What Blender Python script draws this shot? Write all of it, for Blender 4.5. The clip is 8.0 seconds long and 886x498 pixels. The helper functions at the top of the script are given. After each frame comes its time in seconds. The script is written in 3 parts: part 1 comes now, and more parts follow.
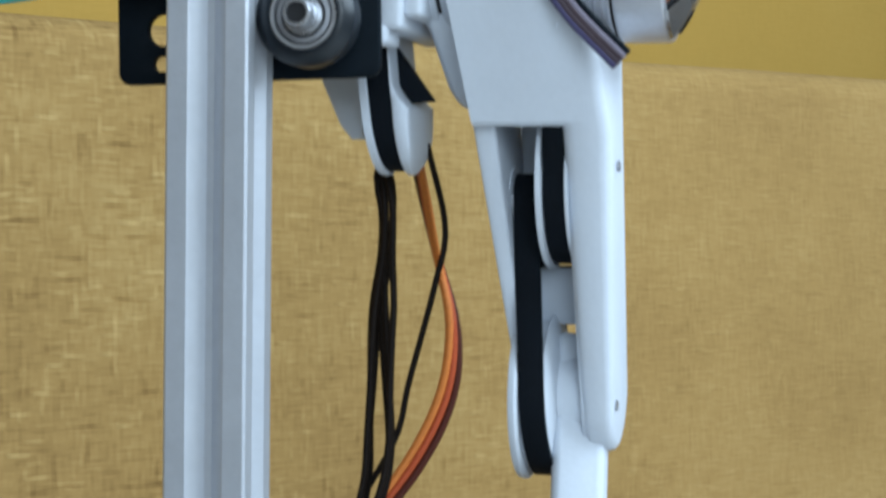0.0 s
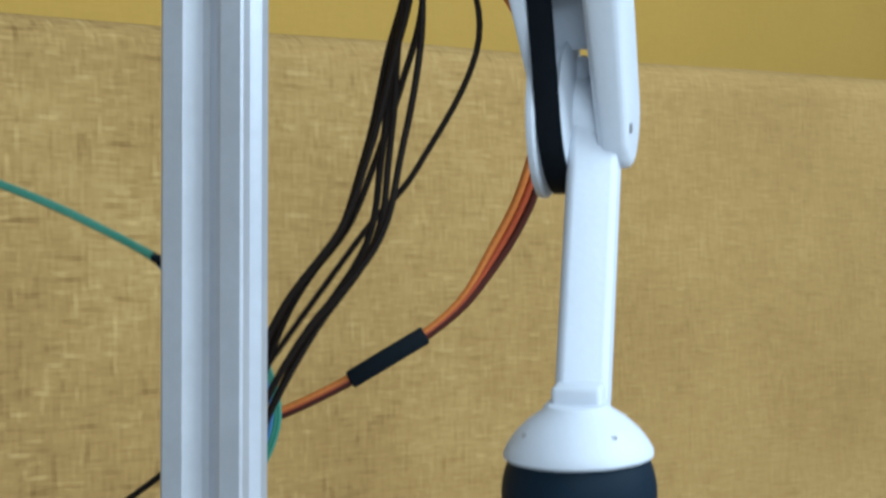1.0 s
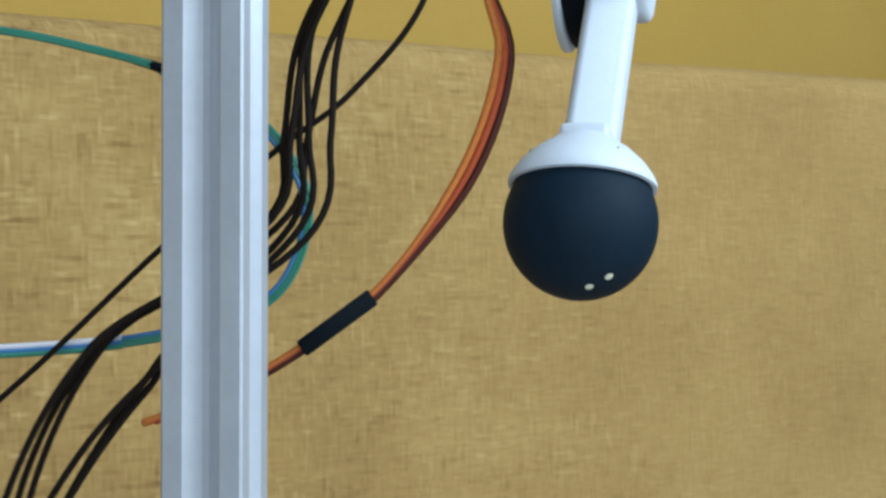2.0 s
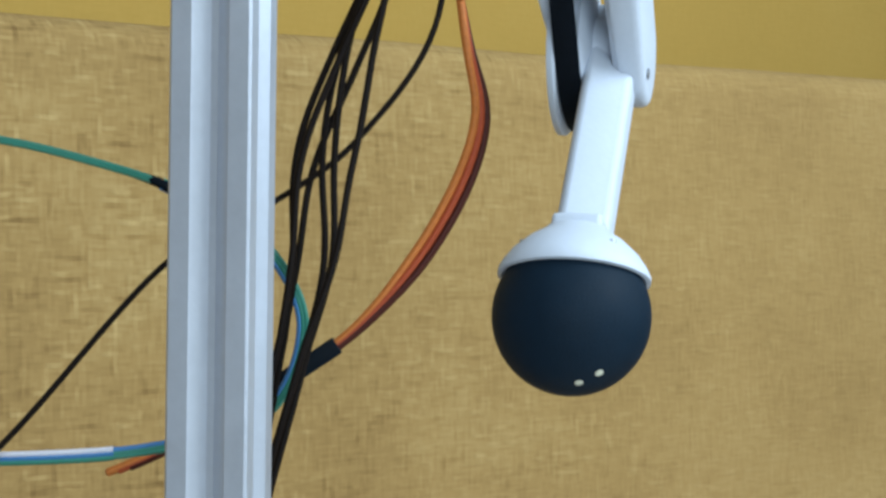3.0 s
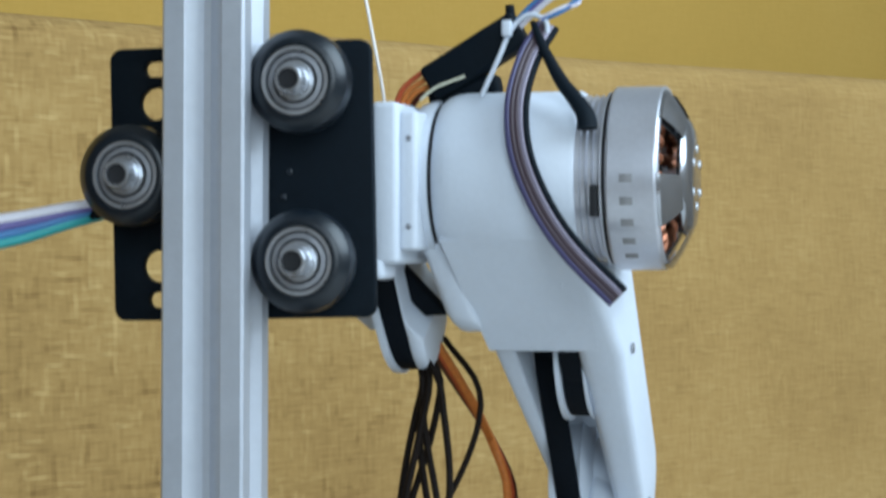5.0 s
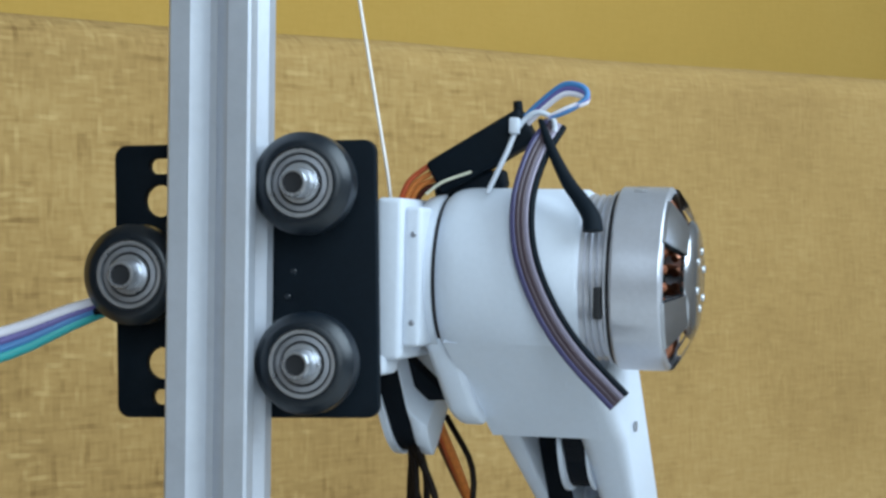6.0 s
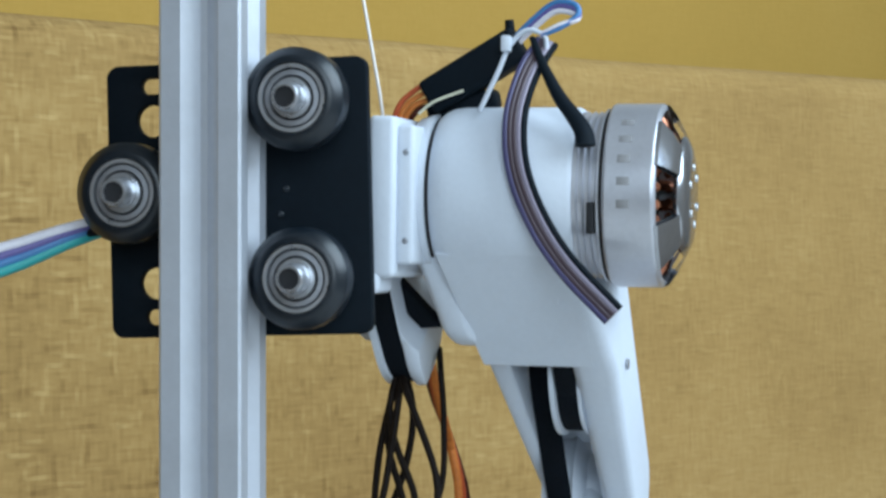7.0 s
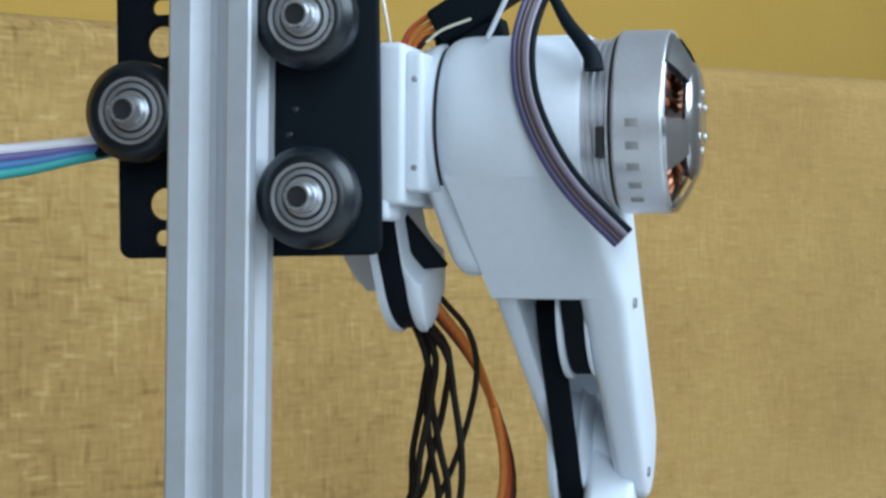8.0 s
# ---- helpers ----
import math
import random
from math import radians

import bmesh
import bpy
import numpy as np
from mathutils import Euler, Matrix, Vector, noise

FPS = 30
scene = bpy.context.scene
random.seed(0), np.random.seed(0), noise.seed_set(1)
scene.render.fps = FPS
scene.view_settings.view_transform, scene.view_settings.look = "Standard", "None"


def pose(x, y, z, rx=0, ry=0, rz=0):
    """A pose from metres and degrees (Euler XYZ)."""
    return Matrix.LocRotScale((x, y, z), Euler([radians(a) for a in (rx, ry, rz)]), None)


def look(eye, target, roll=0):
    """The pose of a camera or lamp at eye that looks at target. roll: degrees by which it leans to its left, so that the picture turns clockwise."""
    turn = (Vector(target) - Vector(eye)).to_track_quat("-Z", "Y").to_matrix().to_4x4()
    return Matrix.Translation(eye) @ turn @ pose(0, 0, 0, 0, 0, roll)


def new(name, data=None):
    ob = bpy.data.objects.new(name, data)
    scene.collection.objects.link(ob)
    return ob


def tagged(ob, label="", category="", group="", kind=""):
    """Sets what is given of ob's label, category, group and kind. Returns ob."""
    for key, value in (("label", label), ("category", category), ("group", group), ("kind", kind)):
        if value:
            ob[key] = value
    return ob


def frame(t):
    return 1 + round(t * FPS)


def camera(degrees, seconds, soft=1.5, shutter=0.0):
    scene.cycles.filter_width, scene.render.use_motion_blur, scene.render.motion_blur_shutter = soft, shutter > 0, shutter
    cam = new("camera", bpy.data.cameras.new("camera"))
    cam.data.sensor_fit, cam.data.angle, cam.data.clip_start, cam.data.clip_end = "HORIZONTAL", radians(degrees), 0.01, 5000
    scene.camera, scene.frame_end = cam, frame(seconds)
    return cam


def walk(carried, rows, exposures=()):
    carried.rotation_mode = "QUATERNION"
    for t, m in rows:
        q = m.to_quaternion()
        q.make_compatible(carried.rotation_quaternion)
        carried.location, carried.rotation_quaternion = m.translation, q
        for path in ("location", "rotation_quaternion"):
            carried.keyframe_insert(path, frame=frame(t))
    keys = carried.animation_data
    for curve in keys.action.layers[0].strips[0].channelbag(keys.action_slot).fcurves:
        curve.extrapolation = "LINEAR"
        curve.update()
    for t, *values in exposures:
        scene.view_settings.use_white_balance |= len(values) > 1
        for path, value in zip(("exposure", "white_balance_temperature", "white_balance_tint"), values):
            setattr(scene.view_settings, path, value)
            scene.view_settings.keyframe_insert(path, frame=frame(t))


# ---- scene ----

# ---------------------------------------------------------------- camera
EYE_Z = 0.155
cam = camera(22.2, 8.0, soft=2.8, shutter=0.3)
walk(cam, [(0.0, look((0, 0, EYE_Z), (0, 1, EYE_Z))), (8.0, look((0, 0, EYE_Z), (0, 1, EYE_Z)))],
     [(0.0, 0.18), (8.0, 0.18)])

# ---------------------------------------------------------------- light
world = bpy.data.worlds.new("sky")
scene.world = world
world.use_nodes = True
wn = world.node_tree
sky = wn.nodes.new("ShaderNodeTexSky")
sky.sky_type = "NISHITA"
sky.sun_disc = False
sky.sun_elevation, sky.sun_rotation = radians(38), radians(120)
wn.links.new(sky.outputs[0], wn.nodes["Background"].inputs[0])
wn.nodes["Background"].inputs[1].default_value = 0.10


def window_light(name, eye, target, wide, high, watts, colour):
    lamp = bpy.data.lights.new(name, "AREA")
    lamp.shape, lamp.size, lamp.size_y = "RECTANGLE", wide, high
    lamp.energy, lamp.color = watts, colour
    ob = new(name, lamp)
    ob.matrix_world = look(eye, target)
    return ob


# the day that comes through the two windows of the room
window_light("daylight_side", (1.02, 0.25, 0.95), (0.0, 0.55, 0.12), 1.1, 1.1, 26, (0.64, 0.84, 1.0))
window_light("daylight_front", (0.35, -1.97, 0.95), (0.0, 0.6, 0.12), 1.3, 1.3, 34, (0.70, 0.87, 1.0))

# ---------------------------------------------------------------- materials


def material(name, colour, rough=0.5, metal=0.0, vary=0.12, scale=60.0, bump=0.0, bump_scale=400.0, spec=0.5, coat=0.0):
    """A plain surface with grain and stains at two scales."""
    mat = bpy.data.materials.new(name)
    mat.use_nodes = True
    nt = mat.node_tree
    bs = nt.nodes["Principled BSDF"]
    tc = nt.nodes.new("ShaderNodeTexCoord")
    n1 = nt.nodes.new("ShaderNodeTexNoise")
    n1.inputs["Scale"].default_value, n1.inputs["Detail"].default_value = scale, 6
    n2 = nt.nodes.new("ShaderNodeTexNoise")
    n2.inputs["Scale"].default_value, n2.inputs["Detail"].default_value = scale * 9, 3
    nt.links.new(tc.outputs["Object"], n1.inputs["Vector"])
    nt.links.new(tc.outputs["Object"], n2.inputs["Vector"])
    add = nt.nodes.new("ShaderNodeMath")
    add.operation = "ADD"
    nt.links.new(n1.outputs["Fac"], add.inputs[0])
    nt.links.new(n2.outputs["Fac"], add.inputs[1])
    ramp = nt.nodes.new("ShaderNodeMapRange")
    ramp.inputs["From Min"].default_value, ramp.inputs["From Max"].default_value = 0.6, 1.4
    ramp.inputs["To Min"].default_value, ramp.inputs["To Max"].default_value = 1 - vary, 1 + vary
    nt.links.new(add.outputs[0], ramp.inputs["Value"])
    mul = nt.nodes.new("ShaderNodeVectorMath")
    mul.operation = "SCALE"
    mul.inputs[0].default_value = colour
    nt.links.new(ramp.outputs[0], mul.inputs["Scale"])
    nt.links.new(mul.outputs[0], bs.inputs["Base Color"])
    r2 = nt.nodes.new("ShaderNodeMapRange")
    r2.inputs["To Min"].default_value, r2.inputs["To Max"].default_value = max(0.05, rough - 0.1), min(1, rough + 0.1)
    nt.links.new(n1.outputs["Fac"], r2.inputs["Value"])
    nt.links.new(r2.outputs[0], bs.inputs["Roughness"])
    bs.inputs["Metallic"].default_value = metal
    bs.inputs["Specular IOR Level"].default_value = spec
    bs.inputs["Coat Weight"].default_value = coat
    if bump:
        n3 = nt.nodes.new("ShaderNodeTexNoise")
        n3.inputs["Scale"].default_value, n3.inputs["Detail"].default_value = bump_scale, 4
        nt.links.new(tc.outputs["Object"], n3.inputs["Vector"])
        bp = nt.nodes.new("ShaderNodeBump")
        bp.inputs["Strength"].default_value, bp.inputs["Distance"].default_value = bump, 0.0006
        nt.links.new(n3.outputs["Fac"], bp.inputs["Height"])
        nt.links.new(bp.outputs["Normal"], bs.inputs["Normal"])
    return mat


def fabric(name, dark, mid, light, yarn, bump, slub=1.0):
    """A coarse slubbed weave: uneven warp and weft yarns, thick and thin places, and slow stains."""
    mat = bpy.data.materials.new(name)
    mat.use_nodes = True
    nt = mat.node_tree
    bs = nt.nodes["Principled BSDF"]
    bs.inputs["Roughness"].default_value = 0.9
    bs.inputs["Specular IOR Level"].default_value = 0.06
    bs.inputs["Sheen Weight"].default_value = 0.02
    tc = nt.nodes.new("ShaderNodeTexCoord")

    def op(kind, a, b):
        m = nt.nodes.new("ShaderNodeMath")
        m.operation = kind
        for i, v in enumerate((a, b)):
            if isinstance(v, (int, float)):
                m.inputs[i].default_value = v
            else:
                nt.links.new(v, m.inputs[i])
        return m.outputs[0]

    def span(v, lo, hi, a, b):
        m = nt.nodes.new("ShaderNodeMapRange")
        for key, value in (("From Min", lo), ("From Max", hi), ("To Min", a), ("To Max", b)):
            m.inputs[key].default_value = value
        nt.links.new(v, m.inputs["Value"])
        return m.outputs[0]

    axes = nt.nodes.new("ShaderNodeSeparateXYZ")
    nt.links.new(tc.outputs["Object"], axes.inputs[0])
    soft = nt.nodes.new("ShaderNodeTexNoise")
    soft.inputs["Scale"].default_value, soft.inputs["Detail"].default_value = 60.0, 2
    nt.links.new(tc.outputs["Object"], soft.inputs["Vector"])
    drift = op("MULTIPLY", op("SUBTRACT", soft.outputs["Fac"], 0.5), yarn * 1.6)

    def noise_at(x, y, z, detail=1.0):
        vec = nt.nodes.new("ShaderNodeCombineXYZ")
        for i, v in enumerate((x, y, z)):
            if isinstance(v, (int, float)):
                vec.inputs[i].default_value = v
            else:
                nt.links.new(v, vec.inputs[i])
        nz = nt.nodes.new("ShaderNodeTexNoise")
        nz.inputs["Scale"].default_value, nz.inputs["Detail"].default_value = 1.0, detail
        nt.links.new(vec.outputs[0], nz.inputs["Vector"])
        return nz.outputs["Fac"]

    def threads(along, across, pitch, length, seed):
        """One value per yarn that changes slowly along it; yarns lie at an even pitch and wander a little."""
        row = op("MULTIPLY", op("FLOOR", op("DIVIDE", op("ADD", across, drift), pitch), 0.0), 3.77)
        return noise_at(op("DIVIDE", along, length), row, seed)

    x, z = axes.outputs["X"], op("ADD", axes.outputs["Y"], axes.outputs["Z"])
    weft, warp = threads(x, z, yarn, yarn * 8, 1.7), threads(z, x, yarn * 1.2, yarn * 8, 9.1)
    fine = op("ADD", weft, warp)
    slub_h = span(threads(x, z, yarn * 1.3, yarn * 12, 21.3), 0.62, 0.74, 0.0, 1.0)
    slub_v = span(threads(z, x, yarn * 1.4, yarn * 12, 33.9), 0.62, 0.78, 0.0, 1.0)
    dent_h = span(threads(x, z, yarn * 1.5, yarn * 16, 45.1), 0.60, 0.74, 0.0, 1.0)
    dent_v = span(threads(z, x, yarn * 1.6, yarn * 10, 57.7), 0.63, 0.78, 0.0, 1.0)
    stains = noise_at(op("MULTIPLY", x, 11.0), 0.3, op("MULTIPLY", z, 11.0), 4.0)
    # slubs, dents and yarn contrast weaken evenly along x
    slub_fade = span(x, -0.24, 0.16, 1.0, 0.25)
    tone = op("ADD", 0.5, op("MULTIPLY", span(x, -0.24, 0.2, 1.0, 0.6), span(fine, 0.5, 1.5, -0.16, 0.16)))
    tone = op("ADD", tone, op("MULTIPLY", slub_fade, op("MULTIPLY", op("ADD", slub_h, slub_v), 0.21 * slub)))
    tone = op("SUBTRACT", tone, op("MULTIPLY", slub_fade, op("MULTIPLY", op("ADD", dent_h, dent_v), 0.20 * slub)))
    tone = op("ADD", tone, span(stains, 0.3, 0.7, -0.10, 0.10))
    ramp = nt.nodes.new("ShaderNodeValToRGB")
    ramp.color_ramp.elements[0].position, ramp.color_ramp.elements[0].color = 0.12, (*dark, 1)
    ramp.color_ramp.elements[1].position, ramp.color_ramp.elements[1].color = 0.95, (*light, 1)
    ramp.color_ramp.elements.new(0.5).color = (*mid, 1)
    nt.links.new(tone, ramp.inputs[0])
    nt.links.new(ramp.outputs[0], bs.inputs["Base Color"])
    bp = nt.nodes.new("ShaderNodeBump")
    bp.inputs["Strength"].default_value, bp.inputs["Distance"].default_value = bump, 0.0008
    nt.links.new(op("ADD", fine, op("ADD", slub_h, slub_v)), bp.inputs["Height"])
    nt.links.new(bp.outputs["Normal"], bs.inputs["Normal"])
    return mat


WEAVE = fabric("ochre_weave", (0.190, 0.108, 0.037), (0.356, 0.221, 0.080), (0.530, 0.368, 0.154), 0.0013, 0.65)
PLUSH = fabric("ochre_backing", (0.375, 0.228, 0.052), (0.432, 0.266, 0.064), (0.48, 0.305, 0.084), 0.0012, 0.2, 0.3)
PLASTER = material("plaster", (0.62, 0.60, 0.57), 0.85, 0, 0.06, 3)
# dark brown chosen to cut the light bounced from the west wall
DIM_WALL = material("dim_wall", (0.12, 0.08, 0.05), 0.6, 0, 0.2, 5)
FLOORWOOD = material("floor_wood", (0.25, 0.16, 0.09), 0.5, 0, 0.25, 6)
# pale so that the unseen table throws light up under the leg
BOUNCE_WHITE = material("bounce_white", (0.70, 0.68, 0.65), 0.45, 0, 0.06, 12)
ALU = material("anodised_aluminium", (0.49, 0.515, 0.565), 0.42, 0.48, 0.05, 40, 0.08, 900)
STEEL = material("bearing_steel", (0.60, 0.62, 0.66), 0.3, 0.9, 0.08, 200)
SHIELD = material("bearing_shield", (0.36, 0.37, 0.40), 0.4, 0.8, 0.1, 200)
BELL = material("machined_aluminium", (0.55, 0.56, 0.61), 0.36, 0.7, 0.06, 90, 0.05, 1500)
CHROME = material("polished_aluminium", (0.40, 0.41, 0.44), 0.18, 0.9, 0.05, 90)
COPPER = material("copper_windings", (0.40, 0.15, 0.08), 0.35, 0.6, 0.3, 300)
BLACK = material("black_powder_coat", (0.0035, 0.007, 0.011), 0.6, 0, 0.2, 80, 0.04, 1200, 0.09)
TYRE = material("black_polymer", (0.004, 0.008, 0.013), 0.36, 0, 0.2, 120, 0, 400, 0.5)
RUBBER = material("navy_black_rubber", (0.003, 0.012, 0.023), 0.62, 0, 0.15, 150, 0.2, 1500, 0.14)
BELT = material("black_belt_rubber", (0.003, 0.005, 0.008), 0.8, 0, 0.25, 150, 0.3, 900, 0.12)
WIRE = material("black_wire_sleeve", (0.010, 0.0065, 0.005), 0.6, 0, 0.3, 100, 0, 400, 0.1)
WHITE = material("white_printed_plastic", (0.56, 0.602, 0.67), 0.58, 0, 0.03, 70, 0.10, 700, 0.35)
DOT = material("yellow_dot", (0.62, 0.60, 0.46), 0.6)
# near-black colour that stands in for the shade in gaps, slots and sockets
RECESS_SHADE = material("recess_shade", (0.01, 0.01, 0.012), 0.8)
INK = material("grey_ink", (0.24, 0.235, 0.24), 0.6)
ORANGE = material("orange_wire", (0.60, 0.185, 0.04), 0.5, 0, 0.15, 100, 0, 400, 0.25)
RED = material("red_wire", (0.43, 0.075, 0.025), 0.5, 0, 0.15, 100, 0, 400, 0.25)
BROWN = material("brown_wire", (0.07, 0.015, 0.009), 0.5, 0, 0.2, 100, 0, 400, 0.2)
PURPLE = material("purple_wire", (0.12, 0.10, 0.30), 0.45, 0, 0.1, 100)
VIOLET = material("violet_wire", (0.05, 0.045, 0.12), 0.5, 0, 0.1, 100)
MAROON = material("maroon_wire", (0.055, 0.034, 0.045), 0.5, 0, 0.1, 100)
PALE = material("white_wire", (0.72, 0.70, 0.76), 0.45, 0, 0.05, 100)
LILAC = material("lilac_wire", (0.26, 0.23, 0.30), 0.5, 0, 0.1, 100)
TEAL = material("teal_wire", (0.028, 0.21, 0.145), 0.45, 0, 0.1, 100)
AQUA = material("aqua_wire", (0.03, 0.36, 0.36), 0.45, 0, 0.1, 100)
BLUE = material("blue_wire", (0.05, 0.19, 0.42), 0.45, 0, 0.1, 100)
LINE = material("nylon_line", (0.75, 0.70, 0.66), 0.4, 0, 0.05, 100)

# ---------------------------------------------------------------- mesh tools
MM = 0.001


def part(name, bm, mat, parent=None, label="", smooth=40):
    """Links a bmesh as one mesh object under a thing or a part. Shapes are in millimetres."""
    bmesh.ops.recalc_face_normals(bm, faces=bm.faces)
    me = bpy.data.meshes.new(name)
    bmesh.ops.scale(bm, vec=(MM, MM, MM), verts=bm.verts)
    bm.to_mesh(me)
    bm.free()
    me.materials.append(mat)
    if smooth:
        me.shade_smooth()
        me.set_sharp_from_angle(angle=radians(smooth))
    ob = new(name, me)
    if parent:
        ob.parent = parent
    return tagged(ob, label)


def thing(name, label, category, group="", kind=""):
    return tagged(new(name), label, category, group, kind)


def box(x0, x1, y0, y1, z0, z1, bevel=0.0, seg=2, bm=None):
    bm = bm or bmesh.new()
    made = bmesh.ops.create_cube(bm, size=1.0, matrix=Matrix.Translation(((x0 + x1) / 2, (y0 + y1) / 2, (z0 + z1) / 2)) @ Matrix.Diagonal((x1 - x0, y1 - y0, z1 - z0, 1)))
    if bevel:
        edges = {e for v in made["verts"] for e in v.link_edges}
        bmesh.ops.bevel(bm, geom=list(edges), offset=bevel, segments=seg, affect="EDGES", profile=0.5)
    return bm


def lathe(profile, axis="X", steps=64, bm=None, start=0.0, sweep=360.0, at=(0, 0, 0)):
    """Turns (radius, along) pairs about an axis."""
    bm = bm or bmesh.new()
    whole = sweep >= 359.9
    rings = []
    for i in range(steps if whole else steps + 1):
        a = radians(start + sweep * i / steps)
        ring = []
        for r, d in profile:
            u, v = r * math.cos(a), r * math.sin(a)
            p = {"X": (d, u, v), "Y": (u, d, v), "Z": (u, v, d)}[axis]
            ring.append(bm.verts.new(Vector(p) + Vector(at)))
        rings.append(ring)
    for i in range(len(rings) if whole else len(rings) - 1):
        a, b = rings[i], rings[(i + 1) % len(rings)]
        for j in range(len(profile) - 1):
            bm.faces.new((a[j], a[j + 1], b[j + 1], b[j]))
    bmesh.ops.remove_doubles(bm, verts=bm.verts, dist=1e-4)
    return bm


def arc(cx, cy, r, a0, a1, n):
    return [(cx + r * math.cos(radians(a0 + (a1 - a0) * i / n)), cy + r * math.sin(radians(a0 + (a1 - a0) * i / n))) for i in range(n + 1)]


def slab(loops, d0, d1, bevel=0.0, plane="XZ"):
    """A plate with holes: closed outlines in a plane, given depth from d0 to d1, with rounded rims."""
    cu = bpy.data.curves.new("outline", "CURVE")
    cu.dimensions, cu.fill_mode = "2D", "BOTH"
    cu.extrude, cu.bevel_depth, cu.bevel_resolution = max(0.01, (d1 - d0) / 2 - bevel), bevel, 2
    cu.offset = -bevel
    for pts in loops:
        sp = cu.splines.new("POLY")
        sp.points.add(len(pts) - 1)
        sp.use_cyclic_u = True
        for p, (u, v) in zip(sp.points, pts):
            p.co = (u, v, 0, 1)
    ob = bpy.data.objects.new("outline", cu)
    scene.collection.objects.link(ob)
    me = bpy.data.meshes.new_from_object(ob.evaluated_get(bpy.context.evaluated_depsgraph_get()))
    bm = bmesh.new()
    bm.from_mesh(me)
    mid = (d0 + d1) / 2
    for v in bm.verts:
        u, w, d = v.co
        v.co = (u, mid + d, w) if plane == "XZ" else (mid + d, u, w)
    bmesh.ops.remove_doubles(bm, verts=bm.verts, dist=1e-3)
    bpy.data.objects.remove(ob)
    bpy.data.curves.remove(cu)
    bpy.data.meshes.remove(me)
    return bm


def rounded(x0, x1, z0, z1, r, n=6):
    return arc(x1 - r, z1 - r, r, 0, 90, n) + arc(x0 + r, z1 - r, r, 90, 180, n) + arc(x0 + r, z0 + r, r, 180, 270, n) + arc(x1 - r, z0 + r, r, 270, 360, n)


def ring(cx, cz, r, n=24):
    return arc(cx, cz, r, 0, 360 - 360 / n, n - 1)


def spline(pts, n):
    """Points along a smooth curve through pts, evenly spaced by length."""
    pts = [Vector(p) for p in pts]
    ext = [2 * pts[0] - pts[1]] + pts + [2 * pts[-1] - pts[-2]]
    fine = []
    for i in range(len(pts) - 1):
        a, b, c, d = ext[i:i + 4]
        for k in range(16):
            t = k / 16
            fine.append(0.5 * (2 * b + (c - a) * t + (2 * a - 5 * b + 4 * c - d) * t * t + (3 * b - a - 3 * c + d) * t ** 3))
    fine.append(pts[-1])
    return resample(fine, n)


def resample(fine, n, length=None):
    acc = [0.0]
    for a, b in zip(fine, fine[1:]):
        acc.append(acc[-1] + (b - a).length)
    total = length or acc[-1]
    out, j = [], 0
    for i in range(n + 1):
        s = total * i / n
        while j < len(acc) - 2 and acc[j + 1] < s:
            j += 1
        f = (s - acc[j]) / max(1e-9, acc[j + 1] - acc[j])
        out.append(fine[j].lerp(fine[j + 1], f))
    return out


def tube(pts, r0, r1=None, sides=10, n=40, flat=1.0, bm=None):
    """A round cord along a smooth curve, with closed ends."""
    bm = bm or bmesh.new()
    path = spline(pts, n)
    r1 = r0 if r1 is None else r1
    rings, up = [], None
    for i, p in enumerate(path):
        d = (path[min(i + 1, n)] - path[max(i - 1, 0)]).normalized()
        up = (up - up.dot(d) * d).normalized() if up else d.orthogonal().normalized()
        side = d.cross(up)
        r = r0 + (r1 - r0) * i / n
        rings.append([bm.verts.new(p + r * (math.cos(2 * math.pi * k / sides) * up + flat * math.sin(2 * math.pi * k / sides) * side)) for k in range(sides)])
    for a, b in zip(rings, rings[1:]):
        for k in range(sides):
            bm.faces.new((a[k], a[(k + 1) % sides], b[(k + 1) % sides], b[k]))
    bm.faces.new(rings[0])
    bm.faces.new(rings[-1])
    return bm


def hull(r0, z1, r1, n=20):
    """Outline in (y, z) of the band round two circles, at the origin and at z1 below."""
    lean = math.degrees(math.asin((r0 - r1) / -z1))
    return arc(0, 0, r0, -lean, 180 + lean, n) + arc(0, z1, r1, 180 + lean, 360 - lean, n)


def glide(knots, t):
    """A smooth value between (time, value) knots, with no overshoot."""
    ts, vs = [k[0] for k in knots], [k[1] for k in knots]
    if t <= ts[0]:
        return vs[0]
    if t >= ts[-1]:
        return vs[-1]
    i = max(j for j in range(len(ts) - 1) if ts[j] <= t)
    hs = [ts[j + 1] - ts[j] for j in range(len(ts) - 1)]
    ds = [(vs[j + 1] - vs[j]) / hs[j] for j in range(len(ts) - 1)]

    def slope(j):
        if j == 0:
            return ds[0]
        if j == len(ts) - 1:
            return ds[-1]
        w = (ds[j - 1] * hs[j] + ds[j] * hs[j - 1]) / (hs[j] + hs[j - 1])
        if ds[j - 1] * ds[j] <= 0:
            return 0.0
        m = 3 * min(abs(ds[j - 1]), abs(ds[j]))
        return max(-m, min(m, w))
    h, u = hs[i], (t - ts[i]) / hs[i]
    a, b = slope(i) * h, slope(i + 1) * h
    return vs[i] * (1 + 2 * u) * (1 - u) ** 2 + a * u * (1 - u) ** 2 + vs[i + 1] * u * u * (3 - 2 * u) + b * u * u * (u - 1)


